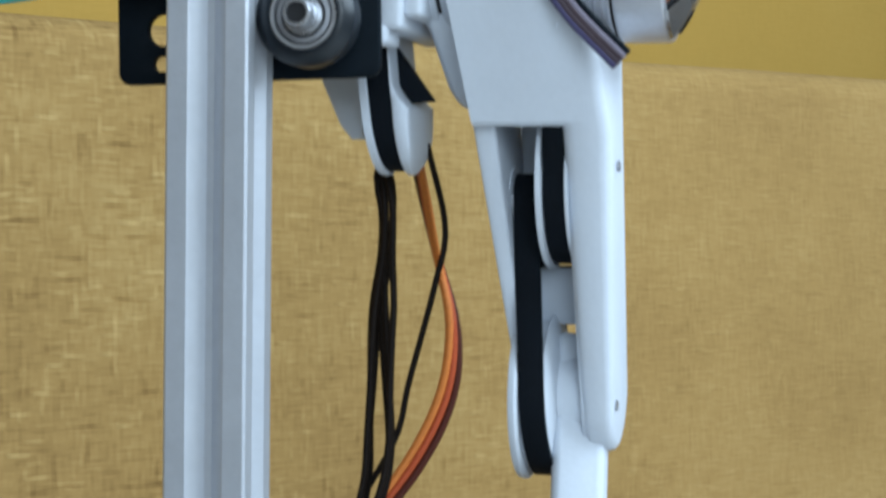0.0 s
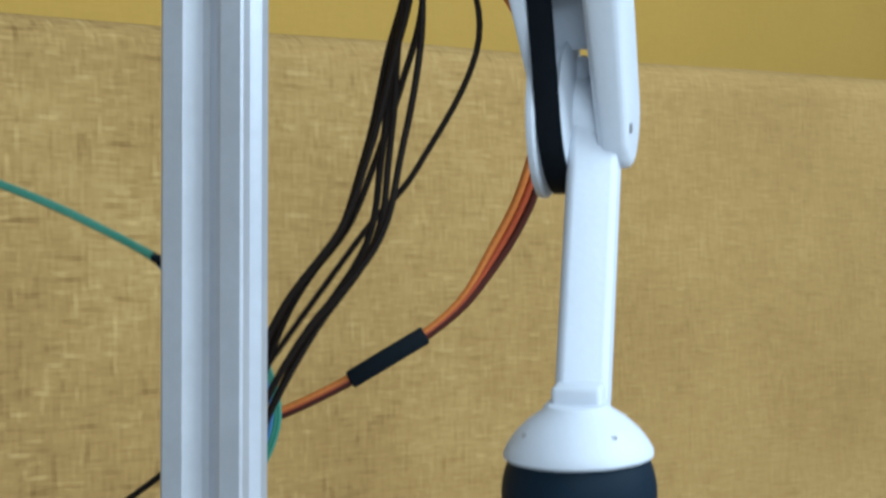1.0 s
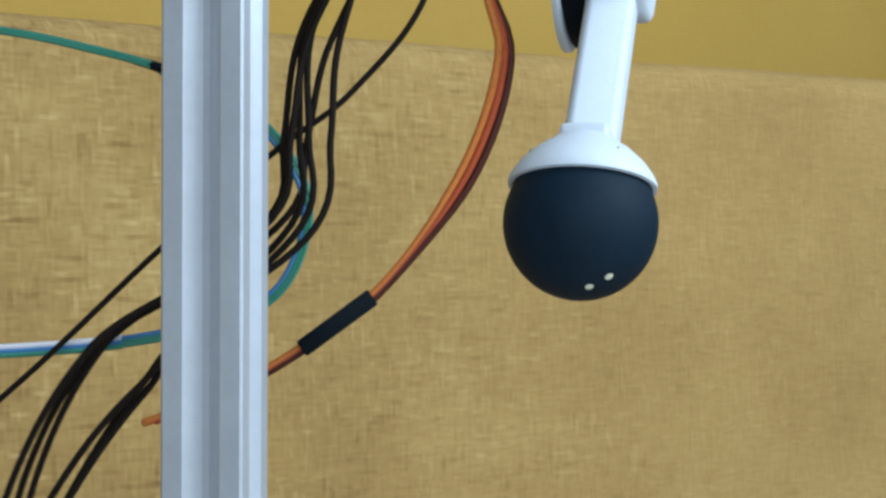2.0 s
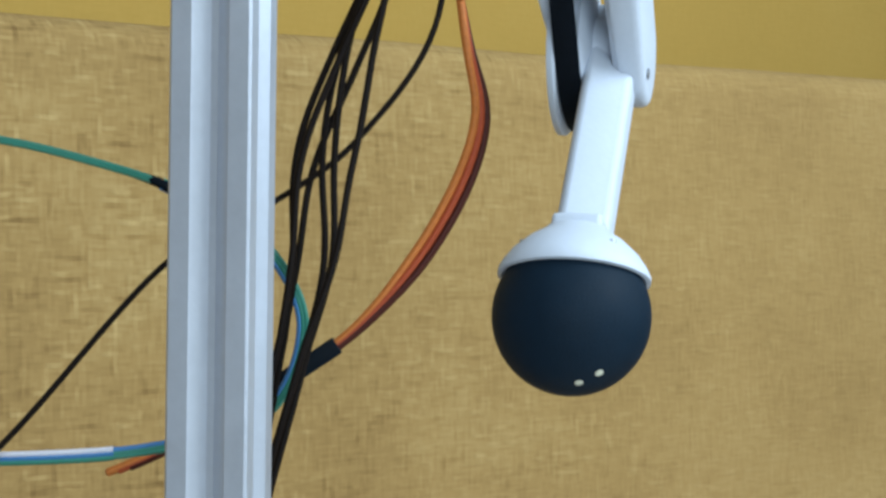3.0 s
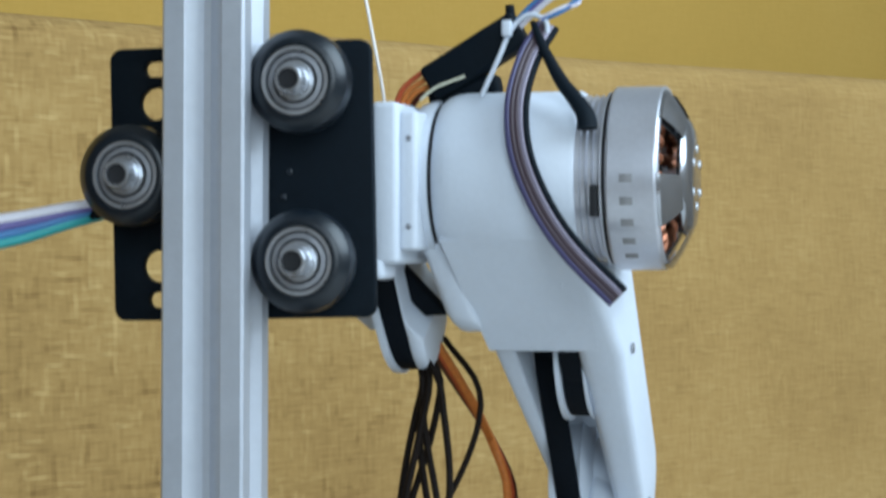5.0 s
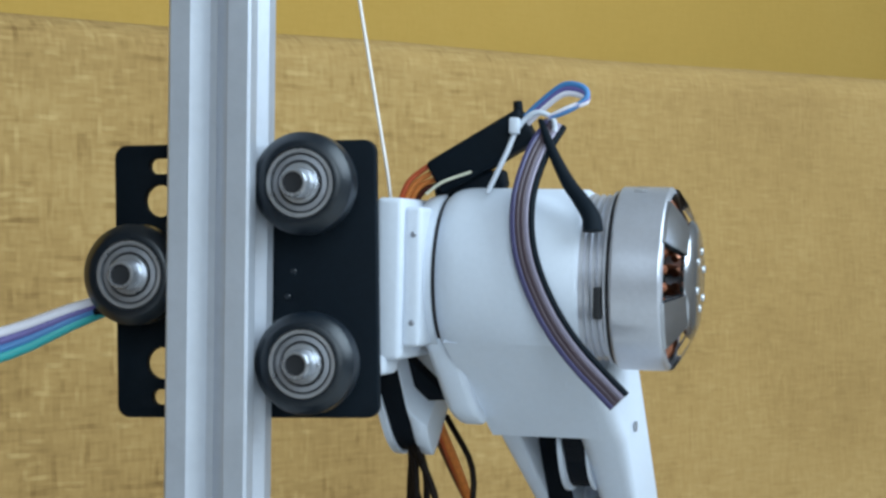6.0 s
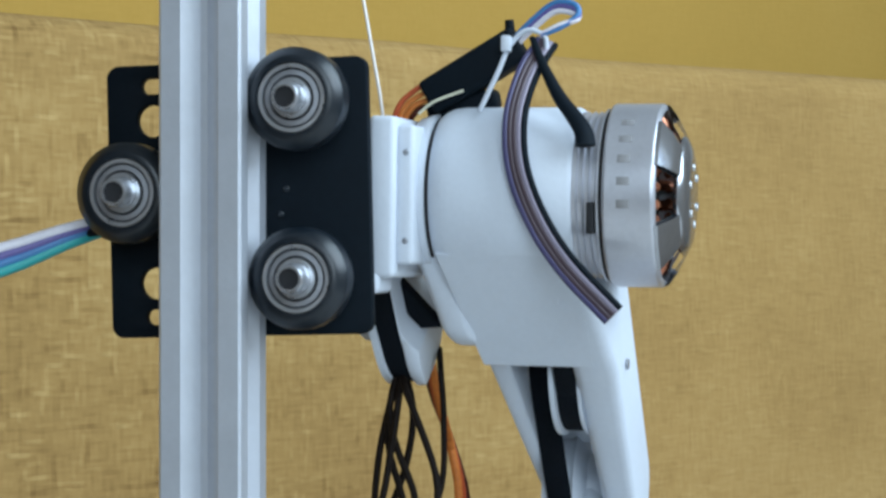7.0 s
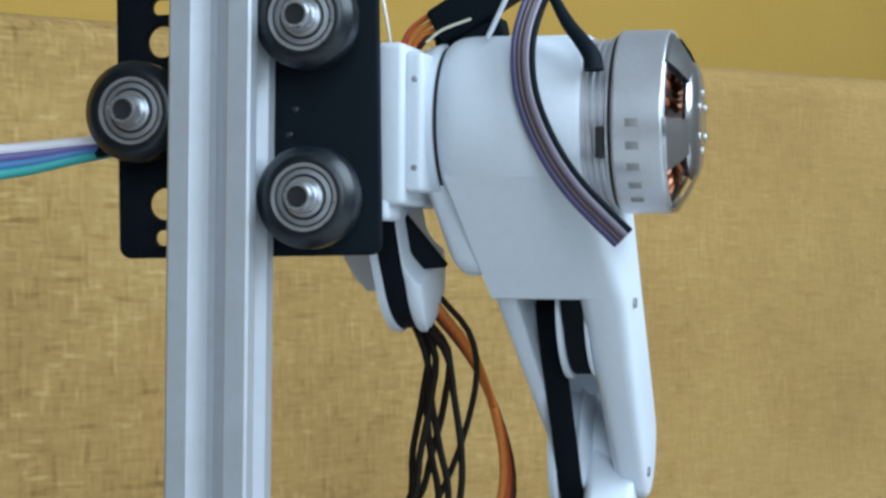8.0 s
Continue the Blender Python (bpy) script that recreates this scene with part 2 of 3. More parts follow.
# ---------------------------------------------------------------- the leg's movement
HEIGHT = [(0, 74.8), (0.2, 91.1), (0.3, 99), (0.5, 113), (0.7, 124.8), (1, 138.2), (1.2, 144.3), (1.5, 152.3), (1.7, 154), (2.15, 156.5), (2.8, 151.1), (3.2, 138.1), (3.5, 125.7), (4, 95.7), (4.2, 81), (4.5, 60.6), (4.8, 35.4), (5, 17.6), (5.2, 5.1), (5.7, -7), (6.3, -3.1), (6.5, -0.1), (7, 13.5), (7.3, 23.7), (7.5, 28.3), (8, 32.6)]
HIP = [(0, 12), (0.2, 5.5), (0.3, 4.4), (0.5, 5.2), (0.7, 12.6), (1, 24.5), (1.2, 34.1), (1.5, 44.6), (1.7, 47), (2.1, 45), (2.8, 36.9), (3.2, 36), (3.5, 35.6), (4, 38.3), (4.5, 39.4), (4.8, 40), (5, 44.3), (5.2, 47.5), (5.7, 51.5), (6.3, 49.3), (6.5, 47.9), (7, 44.1), (7.3, 43), (7.5, 39), (8, 40.3)]
# how far the leg sinks on its bracket when it carries no load, millimetres
SAG = [(0, 0.9), (0.2, 0), (4, 0), (4.5, 1), (4.8, 1), (5, 0.5), (5.2, 0), (6.3, -1.3), (6.5, -1.5), (7, -0.8), (7.3, 0.5), (7.5, 0.3), (8, 1)]
KNEE = [(0, 14), (0.2, 5.6), (0.6, 9.3), (1, 24.1), (1.2, 30.5), (1.5, 40.3), (1.7, 45), (2.1, 47.5), (2.8, 48.1), (3.2, 48.8), (3.5, 48.8), (4, 48.2), (4.2, 46.2), (4.5, 41.4),
        (4.8, 38), (5, 43), (5.2, 49), (5.7, 54), (6.3, 52), (6.5, 50.6), (7, 48), (7.3, 44), (7.5, 41), (8, 40)]
# sway of the post's top, thousandths of a radian
SWAY = [(0, -0.4), (0.2, -3.2), (0.3, -4), (0.5, -2.9), (0.7, -2.2), (1, -5.8), (1.2, -6.4), (1.5, -8.5), (1.7, -8.2), (2.3, -2), (2.8, 2), (3.2, 5.2), (3.5, 1.6), (4, -0.8), (4.5, -3.6), (4.8, -4.2),
        (5, -4.5), (5.2, -3.4), (5.7, 0), (6.3, 4.2), (6.5, -0.8), (7, -8.6), (7.3, -4.7), (7.5, -1.1), (8, 2.6)]
# how the carriage sits askew on the rail, and how the leg rocks on its bracket, thousandths of a radian
CARRIAGE_ROLL = -25
LEG_ROLL = [(0, 2.9), (0.2, 2.5), (0.3, -0.5), (0.5, -7), (0.7, -1), (1, -1.8), (1.5, -3), (1.7, -5), (2.3, -1), (2.8, 2.9), (3.2, 1.5), (3.5, 3), (4, 13), (4.5, -4.1), (4.8, -11.6), (5, -6), (5.2, -14),
            (5.7, 2), (6.3, 17), (6.5, 16), (7, 13), (7.3, 9), (7.5, -5), (8, -6)]
ARM_TURN = [(0, 3), (0.2, 8), (1.0, 20), (2.1, 30), (3.5, 20), (4.2, 15), (4.5, 9), (4.8, 26), (5.2, 32), (5.7, 35), (6.3, 34.5), (6.5, 33.5), (7.0, 31), (7.5, 25), (8.0, 20)]
BELL_TURN = [(0, 366), (0.2, 408), (0.6, 373), (1, 200), (1.2, 106), (1.5, -20), (2.1, -8), (2.8, 65), (3.5, 77), (4.2, 57), (4.5, 42), (4.8, 40), (5, 30), (5.2, -30), (5.7, -100), (6.3, -90), (6.5, -72), (6.7, -50), (7, -21), (7.3, 16), (7.5, 38), (8, 32)]
POST_AT, TURN, LEAN = (-0.0541, 0.5317), -13.1, 8.5
CUP_TILT = 31.0
HIP_Y, THIGH, SHANK, BALL_R, FOOT_X = 42.7, 112.8, 104.7, 19.3, 79.4


def post_pose(t):
    lean = (glide(SWAY, t) + LEAN) / 1000
    return Matrix.Translation((*POST_AT, 0)) @ Matrix.Rotation(lean, 4, "Y") @ pose(0, 0, 0, 0, 0, TURN)


def slide_pose(t):
    return post_pose(t) @ Matrix.Translation((0, 0, EYE_Z + glide(HEIGHT, t) * MM)) @ Matrix.Rotation(CARRIAGE_ROLL / 1000, 4, "Y")


def leg_pose(t):
    rock = Matrix.Rotation(glide(LEG_ROLL, t) / 1000, 4, "Y")
    return post_pose(t) @ Matrix.Translation((0, 0, EYE_Z + (glide(HEIGHT, t) - glide(SAG, t)) * MM)) @ rock @ Matrix.Translation((-0.0007, 0, 0))


def steps(dt=0.1):
    return [i * dt for i in range(int(round(8.0 / dt)) + 1)]


# ---------------------------------------------------------------- the room
def room():
    def wall(name, x0, x1, y0, y1, z0, z1, mat, label, cat="wall", hole=None, axis="X"):
        bm = bmesh.new()
        if hole is None:
            box(x0, x1, y0, y1, z0, z1, bm=bm)
        else:
            a, b, c, d = hole
            if axis == "X":
                for q in ((x0, a, z0, z1), (b, x1, z0, z1), (a, b, z0, c), (a, b, d, z1)):
                    box(q[0], q[1], y0, y1, q[2], q[3], bm=bm)
            else:
                for q in ((y0, a, z0, z1), (b, y1, z0, z1), (a, b, z0, c), (a, b, d, z1)):
                    box(x0, x1, q[0], q[1], q[2], q[3], bm=bm)
        ob = part(name, bm, mat, None, label, 0)
        return tagged(ob, label, cat, "", "structure")
    wall("floor", -2000, 1050, -2000, 2200, -550, -450, FLOORWOOD, "brown wooden floor of the room", "floor")
    wall("ceiling", -2000, 1050, -2000, 2200, 1950, 2050, PLASTER, "plain white plaster ceiling", "ceiling")
    wall("wall_north", -2100, 1150, 2200, 2300, -550, 2050, PLASTER, "plain off-white plaster wall behind the sofa")
    wall("wall_south", -2100, 1150, -2100, -2000, -550, 2050, PLASTER, "off-white plaster wall with a window opening", hole=(-300, 1000, 290, 1610))
    wall("wall_east", 1050, 1150, -2000, 2200, -550, 2050, PLASTER, "off-white plaster wall with a window opening", hole=(-300, 800, 400, 1500), axis="Y")
    # unseen wall, added dark so that little light returns from the left
    wall("wall_west", -2100, -2000, -2000, 2200, -550, 2050, DIM_WALL, "unseen dark brown west wall that cuts bounced light")


def cushion_grid(w, h, d, r, puff):
    """An upholstered block, w wide, h high, d deep, with rolled rims and a slightly bulging front."""
    bm = box(-w / 2, w / 2, 0, d, 0, h, r, 8)
    bmesh.ops.subdivide_edges(bm, edges=[e for e in bm.edges if e.calc_length() > 60], cuts=12, use_grid_fill=True)
    for v in bm.verts:
        u, q = v.co.x / (w / 2), v.co.z / h
        if v.co.y < d / 2:
            v.co.y -= puff * (1 - u * u) * max(0, math.sin(math.pi * min(1, max(0, q))))
        v.co.z += 2.0 * noise.noise(v.co * 0.012)
    return bm


def sofa():
    ob = thing("sofa", "ochre sofa in coarse slubbed linen weave", "sofa")
    turn = pose(0, 0, 0, 0, 0, 41)
    ob.matrix_world = Matrix.Translation((0.03, 0.96, -0.45)) @ turn
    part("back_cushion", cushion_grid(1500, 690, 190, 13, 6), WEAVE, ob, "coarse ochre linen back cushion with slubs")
    part("backrest", cushion_grid(1700, 1000, 160, 50, 4), PLUSH, ob, "smoother ochre backrest panel").location = (0, 0.24, 0)
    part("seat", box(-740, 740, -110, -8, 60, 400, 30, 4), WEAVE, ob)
    return ob


def low_table():
    # added table out of view: carries the stand and reflects light upwards
    ob = thing("low_table", "unseen low table that carries the test stand, pale to bounce light up", "table")
    part("tabletop", box(-190, 420, -300, 255, -28, 0, 4), BOUNCE_WHITE, ob)
    for x in (-165, 390):
        for y in (-270, 225):
            part("leg", box(x - 22, x + 22, y - 22, y + 22, -450, -28, 3), BOUNCE_WHITE, ob)
    ob.location = (0, 0.34, 0)
    return ob


# ---------------------------------------------------------------- the stand
def profile_outline():
    """A 20 mm slotted rail profile with V-shaped grooves, as a list of (x, y)."""
    side = [(-9.4, -10), (-4.6, -10), (-4.3, -9.85), (-0.9, -6.5), (0.9, -6.5), (4.3, -9.85), (4.6, -10), (9.4, -10)]
    pts = []
    for k in range(4):
        c, s = round(math.cos(k * math.pi / 2)), round(math.sin(k * math.pi / 2))
        pts += [(x * c - y * s, x * s + y * c) for x, y in side]
    return pts


def rail_post():
    ob = thing("rail_post", "upright silver aluminium slotted rail of the test stand", "rail")
    loops = [profile_outline(), ring(0, 0, 2.1, 16)]
    bm = slab(loops, 0, 560, 0, "YZ")
    for v in bm.verts:
        v.co = (v.co.y, v.co.z, v.co.x + 6)
    part("rail", bm, ALU, ob, "", 25)
    part("foot_plate", box(-45, 45, -45, 60, 0, 6, 1.5), BLACK, ob, "black steel foot plate")
    ob.matrix_world = post_pose(0)
    return ob


def wheel(parent, x, z):
    prof = [(8.1, -4.4), (8.3, -5.1), (9.6, -5.1), (10.0, -4.8), (11.9, -3.0), (12.0, -2.6), (12.0, 2.6), (11.9, 3.0), (9.8, 5.1), (8.1, 5.1), (8.1, -4.4)]
    tyre = part("wheel", lathe(prof, "Y", 72), TYRE, parent, "black polymer V-groove wheel")
    tyre.location = (x * MM, 0, z * MM)
    part("bearing_ring", lathe([(8.1, -4.3), (8.0, -4.8), (7.1, -4.8), (6.9, -4.2), (6.9, 4.0), (8.1, 4.0), (8.1, -4.3)], "Y", 64), STEEL, tyre, "bright steel outer ring")
    # black disc put in for the shade between the bearing rings
    part("groove_shade", lathe([(7.0, -3.9), (3.6, -3.9)], "Y", 48), RECESS_SHADE, tyre, "black disc for the shade between the bearing rings")
    part("bearing_shield", lathe([(6.6, -3.9), (6.5, -4.3), (5.4, -4.4), (5.2, -3.9)], "Y", 64), SHIELD, tyre, "dull steel shield")
    part("bearing_hub", lathe([(4.8, -3.9), (4.7, -4.9), (3.7, -4.9), (3.5, -4.0)], "Y", 48), STEEL, tyre, "bright steel inner ring")
    bm = lathe([(3.6, 11), (3.6, -6.6), (3.4, -9.8), (3.1, -10.3), (2.5, -10.3), (2.4, -5.0), (0.0, -5.0)], "Y", 32)
    bolt = part("bolt", bm, STEEL, parent, "hollow-headed steel axle bolt")
    bolt.location = (x * MM, 0, z * MM)
    # black disc set in the socket in place of its shade
    part("socket_shade", lathe([(0, -9.7), (2.5, -9.7), (2.5, -9.2)], "Y", 24), RECESS_SHADE, parent, "black disc for the shade inside the socket").location = (x * MM, 0, z * MM)
    part("spacer", lathe([(3.2, 5.4), (6.0, 5.4), (6.0, 11.4), (3.2, 11.4)], "Y", 32), SHIELD, parent).location = (x * MM, 0, z * MM)
    return tyre


def carriage():
    ob = thing("carriage", "black metal carriage plate on three grooved wheels", "carriage")
    loops = [rounded(-30.6, 35.0, -34.5, 31.6, 3.0)]
    loops += [ring(-19.2, 18.0, 3.9), ring(-19.2, -21.4, 3.9)]
    for z in (26.4, -29.6):
        loops.append(rounded(-21.8, -14.0, z - 1.9, z + 1.9, 1.8))
    part("plate", slab(loops, 11.5, 14.5, 0.4), BLACK, ob)
    wheels = [wheel(ob, -21.1, 0.3), wheel(ob, 21.1, 21.0), wheel(ob, 21.1, -20.9)]
    for x, z in ((6.5, 0.5), (14.5, 0.5), (13, -5.5), (13, 14)):
        part("screw", lathe([(0.0, 11.0), (0.6, 11.0), (0.8, 11.2), (0.8, 11.6)], "Y", 16), TYRE, ob).location = (x * MM, 0, z * MM)
    part("cable_sleeve", tube([(-24, 16, -4), (-33, 15, -6.5), (-41, 13.5, -9.0)], 3.2, 2.6, n=14, flat=0.6), BLACK, ob, "black cable sleeve")
    return ob, wheels


# ---------------------------------------------------------------- the leg
def robot_leg():
    """The leg hangs on the carriage; its parts are built about the hip axis, which runs along x."""
    leg = thing("robot_leg", "white printed robot leg with motor, belts and ball foot", "robot leg")
    at = Vector((0, HIP_Y, 0)) * MM

    def fixed(name, bm, mat, label="", smooth=40):
        ob = part(name, bm, mat, leg, label, smooth)
        ob.location = at
        return ob
    # bracket on the plate: a flat flange, then a round collar
    fixed("bracket", box(33.5, 40.2, -25, 25, -20.8, 18.2, 1.4, 3), WHITE, "white square mounting flange")
    fixed("bracket_foot", box(33.2, 36.8, -25.3, -12, -24.6, -19.0, 1.5, 3), WHITE)
    fixed("collar_plate", box(39.8, 44.4, -22.6, 22.6, -17.6, 16.2, 1.3, 3), WHITE, "white inner flange")
    fixed("collar", lathe([(0, 40.5), (17.5, 40.5), (18.8, 41.5), (19.8, 44.6), (19.8, 45.9), (17, 46.2), (0, 46.2)], "X", 72), WHITE, "white stepped collar")
    # black drum whose colour is the shade between collar and thigh
    fixed("collar_gap_shade", lathe([(0, 45.8), (18.9, 45.8), (18.9, 50.0), (0, 50.0)], "X", 64), RECESS_SHADE, "black ring for the shade in the gap")
    for y, z in ((-22.8, 9.5), (-22.8, -11.8)):
        fixed("bracket_screw", lathe([(0, y - 0.3), (0.5, y - 0.3), (0.75, y), (0.75, y + 1)], "Y", 14, at=(42.4, 0, z)), SHIELD)
    # motor: ridged stator housing, then the turning bell
    stator = [(0, 80), (20.4, 80), (20.4, 82.6)]
    for k in range(3):
        stator += [(20.4, 83.2 + k * 1.6), (19.5, 83.5 + k * 1.6), (19.5, 84.4 + k * 1.6), (20.4, 84.7 + k * 1.6)]
    stator += [(21.2, 88.2), (21.2, 88.7), (0, 88.7)]
    fixed("stator", lathe(stator, "X", 72), BELL, "ridged silver motor base")
    # black block that paints the shade of the slot
    fixed("stator_slot_shade", box(86.0, 87.8, -21.4, -18, -9.6, -2.1, 0.3), RECESS_SHADE)
    bell = part("motor_bell", lathe([(20, 89.7), (22.1, 89.7), (22.4, 90.1), (22.4, 90.5), (22.4, 101.2), (22.4, 101.6), (21.9, 102.2), (20.8, 102.4), (20.8, 90.2)], "X", 96), BELL, leg, "brushed silver motor bell")
    bell.location = at
    # black ring set in as the shade between stator and bell
    part("air_gap_shade", lathe([(19.0, 88.72), (20.9, 88.72), (20.9, 89.9), (19.0, 89.9)], "X", 64), RECESS_SHADE, bell, "black ring for the shade in the gap")
    # black disc whose colour gives the shade behind the windings
    part("winding_shade", lathe([(0, 97.5), (14, 98.5), (20.6, 97.0)], "X", 48), RECESS_SHADE, bell, "black disc for the shade behind the windings")
    for k in range(24):
        a = k * math.pi / 12
        ca, sa = math.cos(a), math.sin(a)
        coil = tube([(96.5, 20 * ca, 20 * sa), (100.6, 18.6 * ca, 18.6 * sa), (101.8, 16.2 * ca, 16.2 * sa), (100.8, 13.6 * ca, 13.6 * sa)], 1.5, 1.1, sides=8, n=10)
        part("winding", coil, COPPER, bell)
    for k in range(5):
        bm = lathe([(22.2, 102.0), (22.0, 102.9), (18.6, 105.2), (15.0, 107.0), (13.0, 107.6), (13.0, 105.8), (15.0, 105.0), (18.0, 103.2), (20.9, 101.4), (22.2, 102.0)], "X", 12, None, 149 + k * 72, 34)
        part("spoke", bm, CHROME, bell, "polished spoke")
    part("bell_cap", lathe([(0, 109.0), (8.0, 109.0), (12.0, 108.4), (14.2, 107.4), (14.6, 106.6), (13.6, 105.6), (0, 105.4)], "X", 48), CHROME, bell)
    for k in range(6):
        part("cap_screw", lathe([(0, 109.3), (0.9, 109.3), (1.1, 108.6)], "X", 12, at=(0, 7.0 * math.cos(k * 1.047), 7.0 * math.sin(k * 1.047))), STEEL, bell)
    for k in range(5):
        bm = lathe([(22.41, 93.2), (22.46, 93.3), (22.46, 96.2), (22.41, 96.3)], "X", 6, None, 149 + k * 14, 5.0)
        part("marking_bar", bm, INK, bell, "grey printed bar")

    # belt arm: two white cheeks with a wide belt between them
    def leaning(r0, r1, left, right, bevel):
        """The band round both arm pulleys, cut so that its two faces stand at left(z) and right(z)."""
        loop, dense = hull(r0, -41, r1), []
        for p, q in zip(loop, loop[1:] + loop[:1]):
            n = max(1, int(math.dist(p, q) / 2.0))
            dense += [(p[0] + (q[0] - p[0]) * k / n, p[1] + (q[1] - p[1]) * k / n) for k in range(n)]
        bm = slab([dense], 0, 10, bevel, "YZ")
        for v in bm.verts:
            f = v.co.x / 10
            v.co.x = left(v.co.z) * (1 - f) + right(v.co.z) * f
        return bm

    def belt_left(z):
        return 24.0 - 0.125 * z

    def belt_right(z):
        return 31.4 - 0.08 * z

    def cheek_right(z):
        edge = 27.2 + 0.528 * (-19 - z) + max(0.0, -36 - z) * 1.2
        return max(belt_right(z) + 0.4, min(38.8, edge) - 0.022 * max(0.0, -46 - z) ** 2)
    arm = part("belt_arm", leaning(12, 14, lambda z: belt_left(z) - 2.0, belt_left, 0.5), WHITE, leg, "white belt arm cheek")
    arm.location = at
    part("arm_belt", leaning(11.5, 13.0, belt_left, belt_right, 0.2), BELT, arm, "wide black toothed belt")
    part("arm_cheek", leaning(12, 14, belt_right, cheek_right, 1.4), WHITE, arm, "white pointed cheek")
    part("strap", slab([[(22.5, -17), (30.0, -17), (33.2, -22.5), (43.2, -36.6), (37.5, -37.0), (26.6, -22.5)]], -5.0, -1.5, 0.4), BELT, arm, "black belt strap")

    bm = slab([hull(17.6, -31.5, 6.5)], 0, 10, 2.6, "YZ")
    for v in bm.verts:
        low = max(0.0, -18 - v.co.z)
        v.co.x = 39.4 + 0.42 * low + v.co.x * (0.86 - 0.006 * low)
        v.co.y += 0.45 * low
    fixed("arm_body", bm, WHITE, "white rounded arm body")
    part("rear_bracket", slab([[(10.5, -20), (23, -20), (23, -46), (20.0, -46), (17.0, -42.5), (12, -31)]], 2, 12, 1.0), WHITE, arm, "white rear bracket")

    # thigh
    def shear(bm, top_in, top_out, low_in, low_out, x_in, x_out, z_top=-20.0):
        for v in bm.verts:
            k = min(1.0, max(0.0, (z_top - v.co.z) / (THIGH + z_top)))
            f = (v.co.x - x_in) / (x_out - x_in)
            v.co.x = (top_in + (low_in - top_in) * k) * (1 - f) + (top_out + (low_out - top_out) * k) * f
        return bm
    thigh = part("thigh", lathe([(0, 46.8), (18.6, 46.8), (19.5, 47.1), (20.4, 48.2), (21.1, 49.8), (21.5, 52.5), (21.5, 81.0), (20.9, 82.0), (0, 82.2)], "X", 96), WHITE, leg, "white printed thigh with an open belt window")
    thigh.location = at
    part("side_shell", shear(slab([hull(21.3, -THIGH, 9.5)], 0, 10, 1.2, "YZ"), 49.6, 57.0, 62.6, 65.0, 0, 10, 0), WHITE, thigh, "slim white side shell")
    part("inner_shell", shear(slab([hull(21.2, -THIGH, 13)], 0, 10, 0.6, "YZ"), 76.0, 81.8, 78.6, 83.0, 0, 10, -14), WHITE, thigh)
    lean = math.degrees(math.asin((21.4 - 14) / THIGH))
    outline = arc(0, 0, 24.4, 208.4, 331.6, 20)[::-1] + [(-21.46, -41.5)] + arc(0, -THIGH, 14, 180 + lean, 360 - lean, 20)
    bm = slab([outline], 0, 10, 2.6, "YZ")
    inner, outer = [(-113, 79.0), (-41, 77.0), (-12, 76.5)], [(-127, 86.4), (-100, 87.2), (-42, 89.1), (-26, 87.0), (-12, 83.4)]
    for v in bm.verts:
        v.co.x = glide(inner, v.co.z) * (1 - v.co.x / 10) + glide(outer, v.co.z) * v.co.x / 10
    part("side_shell", bm, WHITE, thigh, "broad white rounded side shell")
    bm = slab([[(-21.5, 0), (-21.5, -38.8), (-20.7, -39.9), (-15.0, -39.9), (-15.0, 0)]], 0, 10, 0.0, "YZ")
    part("front_web", shear(bm, 48.2, 82.0, 67.6, 84.5, 0, 10, 0), WHITE, thigh, "", 25)
    part("cross_brace", box(61, 80, 2, 6, -95, -80, 0.8), WHITE, thigh)
    part("cross_brace", box(61, 80, 10, 14, -60, -30, 0.8), WHITE, thigh)
    mid = part("drive_pulley", lathe([(0, 70.0), (22.6, 70.0), (22.6, 71.2), (20.4, 71.5), (20.4, 77.0), (22.2, 77.2), (22.2, 78.0), (0, 78.0)], "X", 64, at=(0, 1.5, -57)), WHITE, thigh, "white flanged pulley")
    bm = slab([[(y + 1.5, z - 57) for y, z in hull(21.4, 0.001 - 0.002, 21.4)]], 71.7, 77.1, 0.2, "YZ")
    part("drive_belt", bm, BELT, mid, "black toothed belt")
    part("belt_run", box(71.8, 77.0, -19.4, -17.6, -57, -10, 0.2), BELT, thigh, "black toothed belt")
    part("idler", lathe([(0, 60.8), (7.2, 60.8), (7.2, 62.2), (6, 62.2), (6, 69.4), (0, 69.4)], "X", 32, at=(0, 0, -63)), SHIELD, thigh, "small dark idler pulley")
    part("idler_flange", lathe([(0, 60.4), (9.4, 60.4), (9.6, 60.8), (9.4, 61.2), (0, 61.2)], "X", 40, at=(0, 0, -63)), WHITE, thigh, "thin white idler flange")
    knee_belt = slab([[(y, z - 63) for y, z in hull(7.6, -(THIGH - 63), 20.8)], [(y, z - 63) for y, z in hull(6.0, -(THIGH - 63), 19.2)]], 62.8, 69.2, 0.2, "YZ")
    for v in knee_belt.verts:
        v.co.x += 1.6 - 2.8 * (v.co.z + 112) / 55
    part("knee_belt", knee_belt, BELT, thigh, "long black toothed knee belt")
    part("tip_screw", lathe([(0, 0), (1.4, 0), (1.4, 0.6), (0, 0.6)], "X", 12, at=(88.5, -8, -52)), SHIELD, thigh)
    part("tip_screw", lathe([(0, 0), (1.4, 0), (1.4, 0.6), (0, 0.6)], "X", 12, at=(86.8, -9, -THIGH)), SHIELD, thigh)

    # shank
    bm = box(70.6, 83.6, -8.5, 8.5, -90, 15, 3.0, 4)
    for v in bm.verts:
        k = -v.co.z / 88
        v.co.x += -0.2 + 2.1 * k
        if v.co.x > 80:
            v.co.y *= 0.6
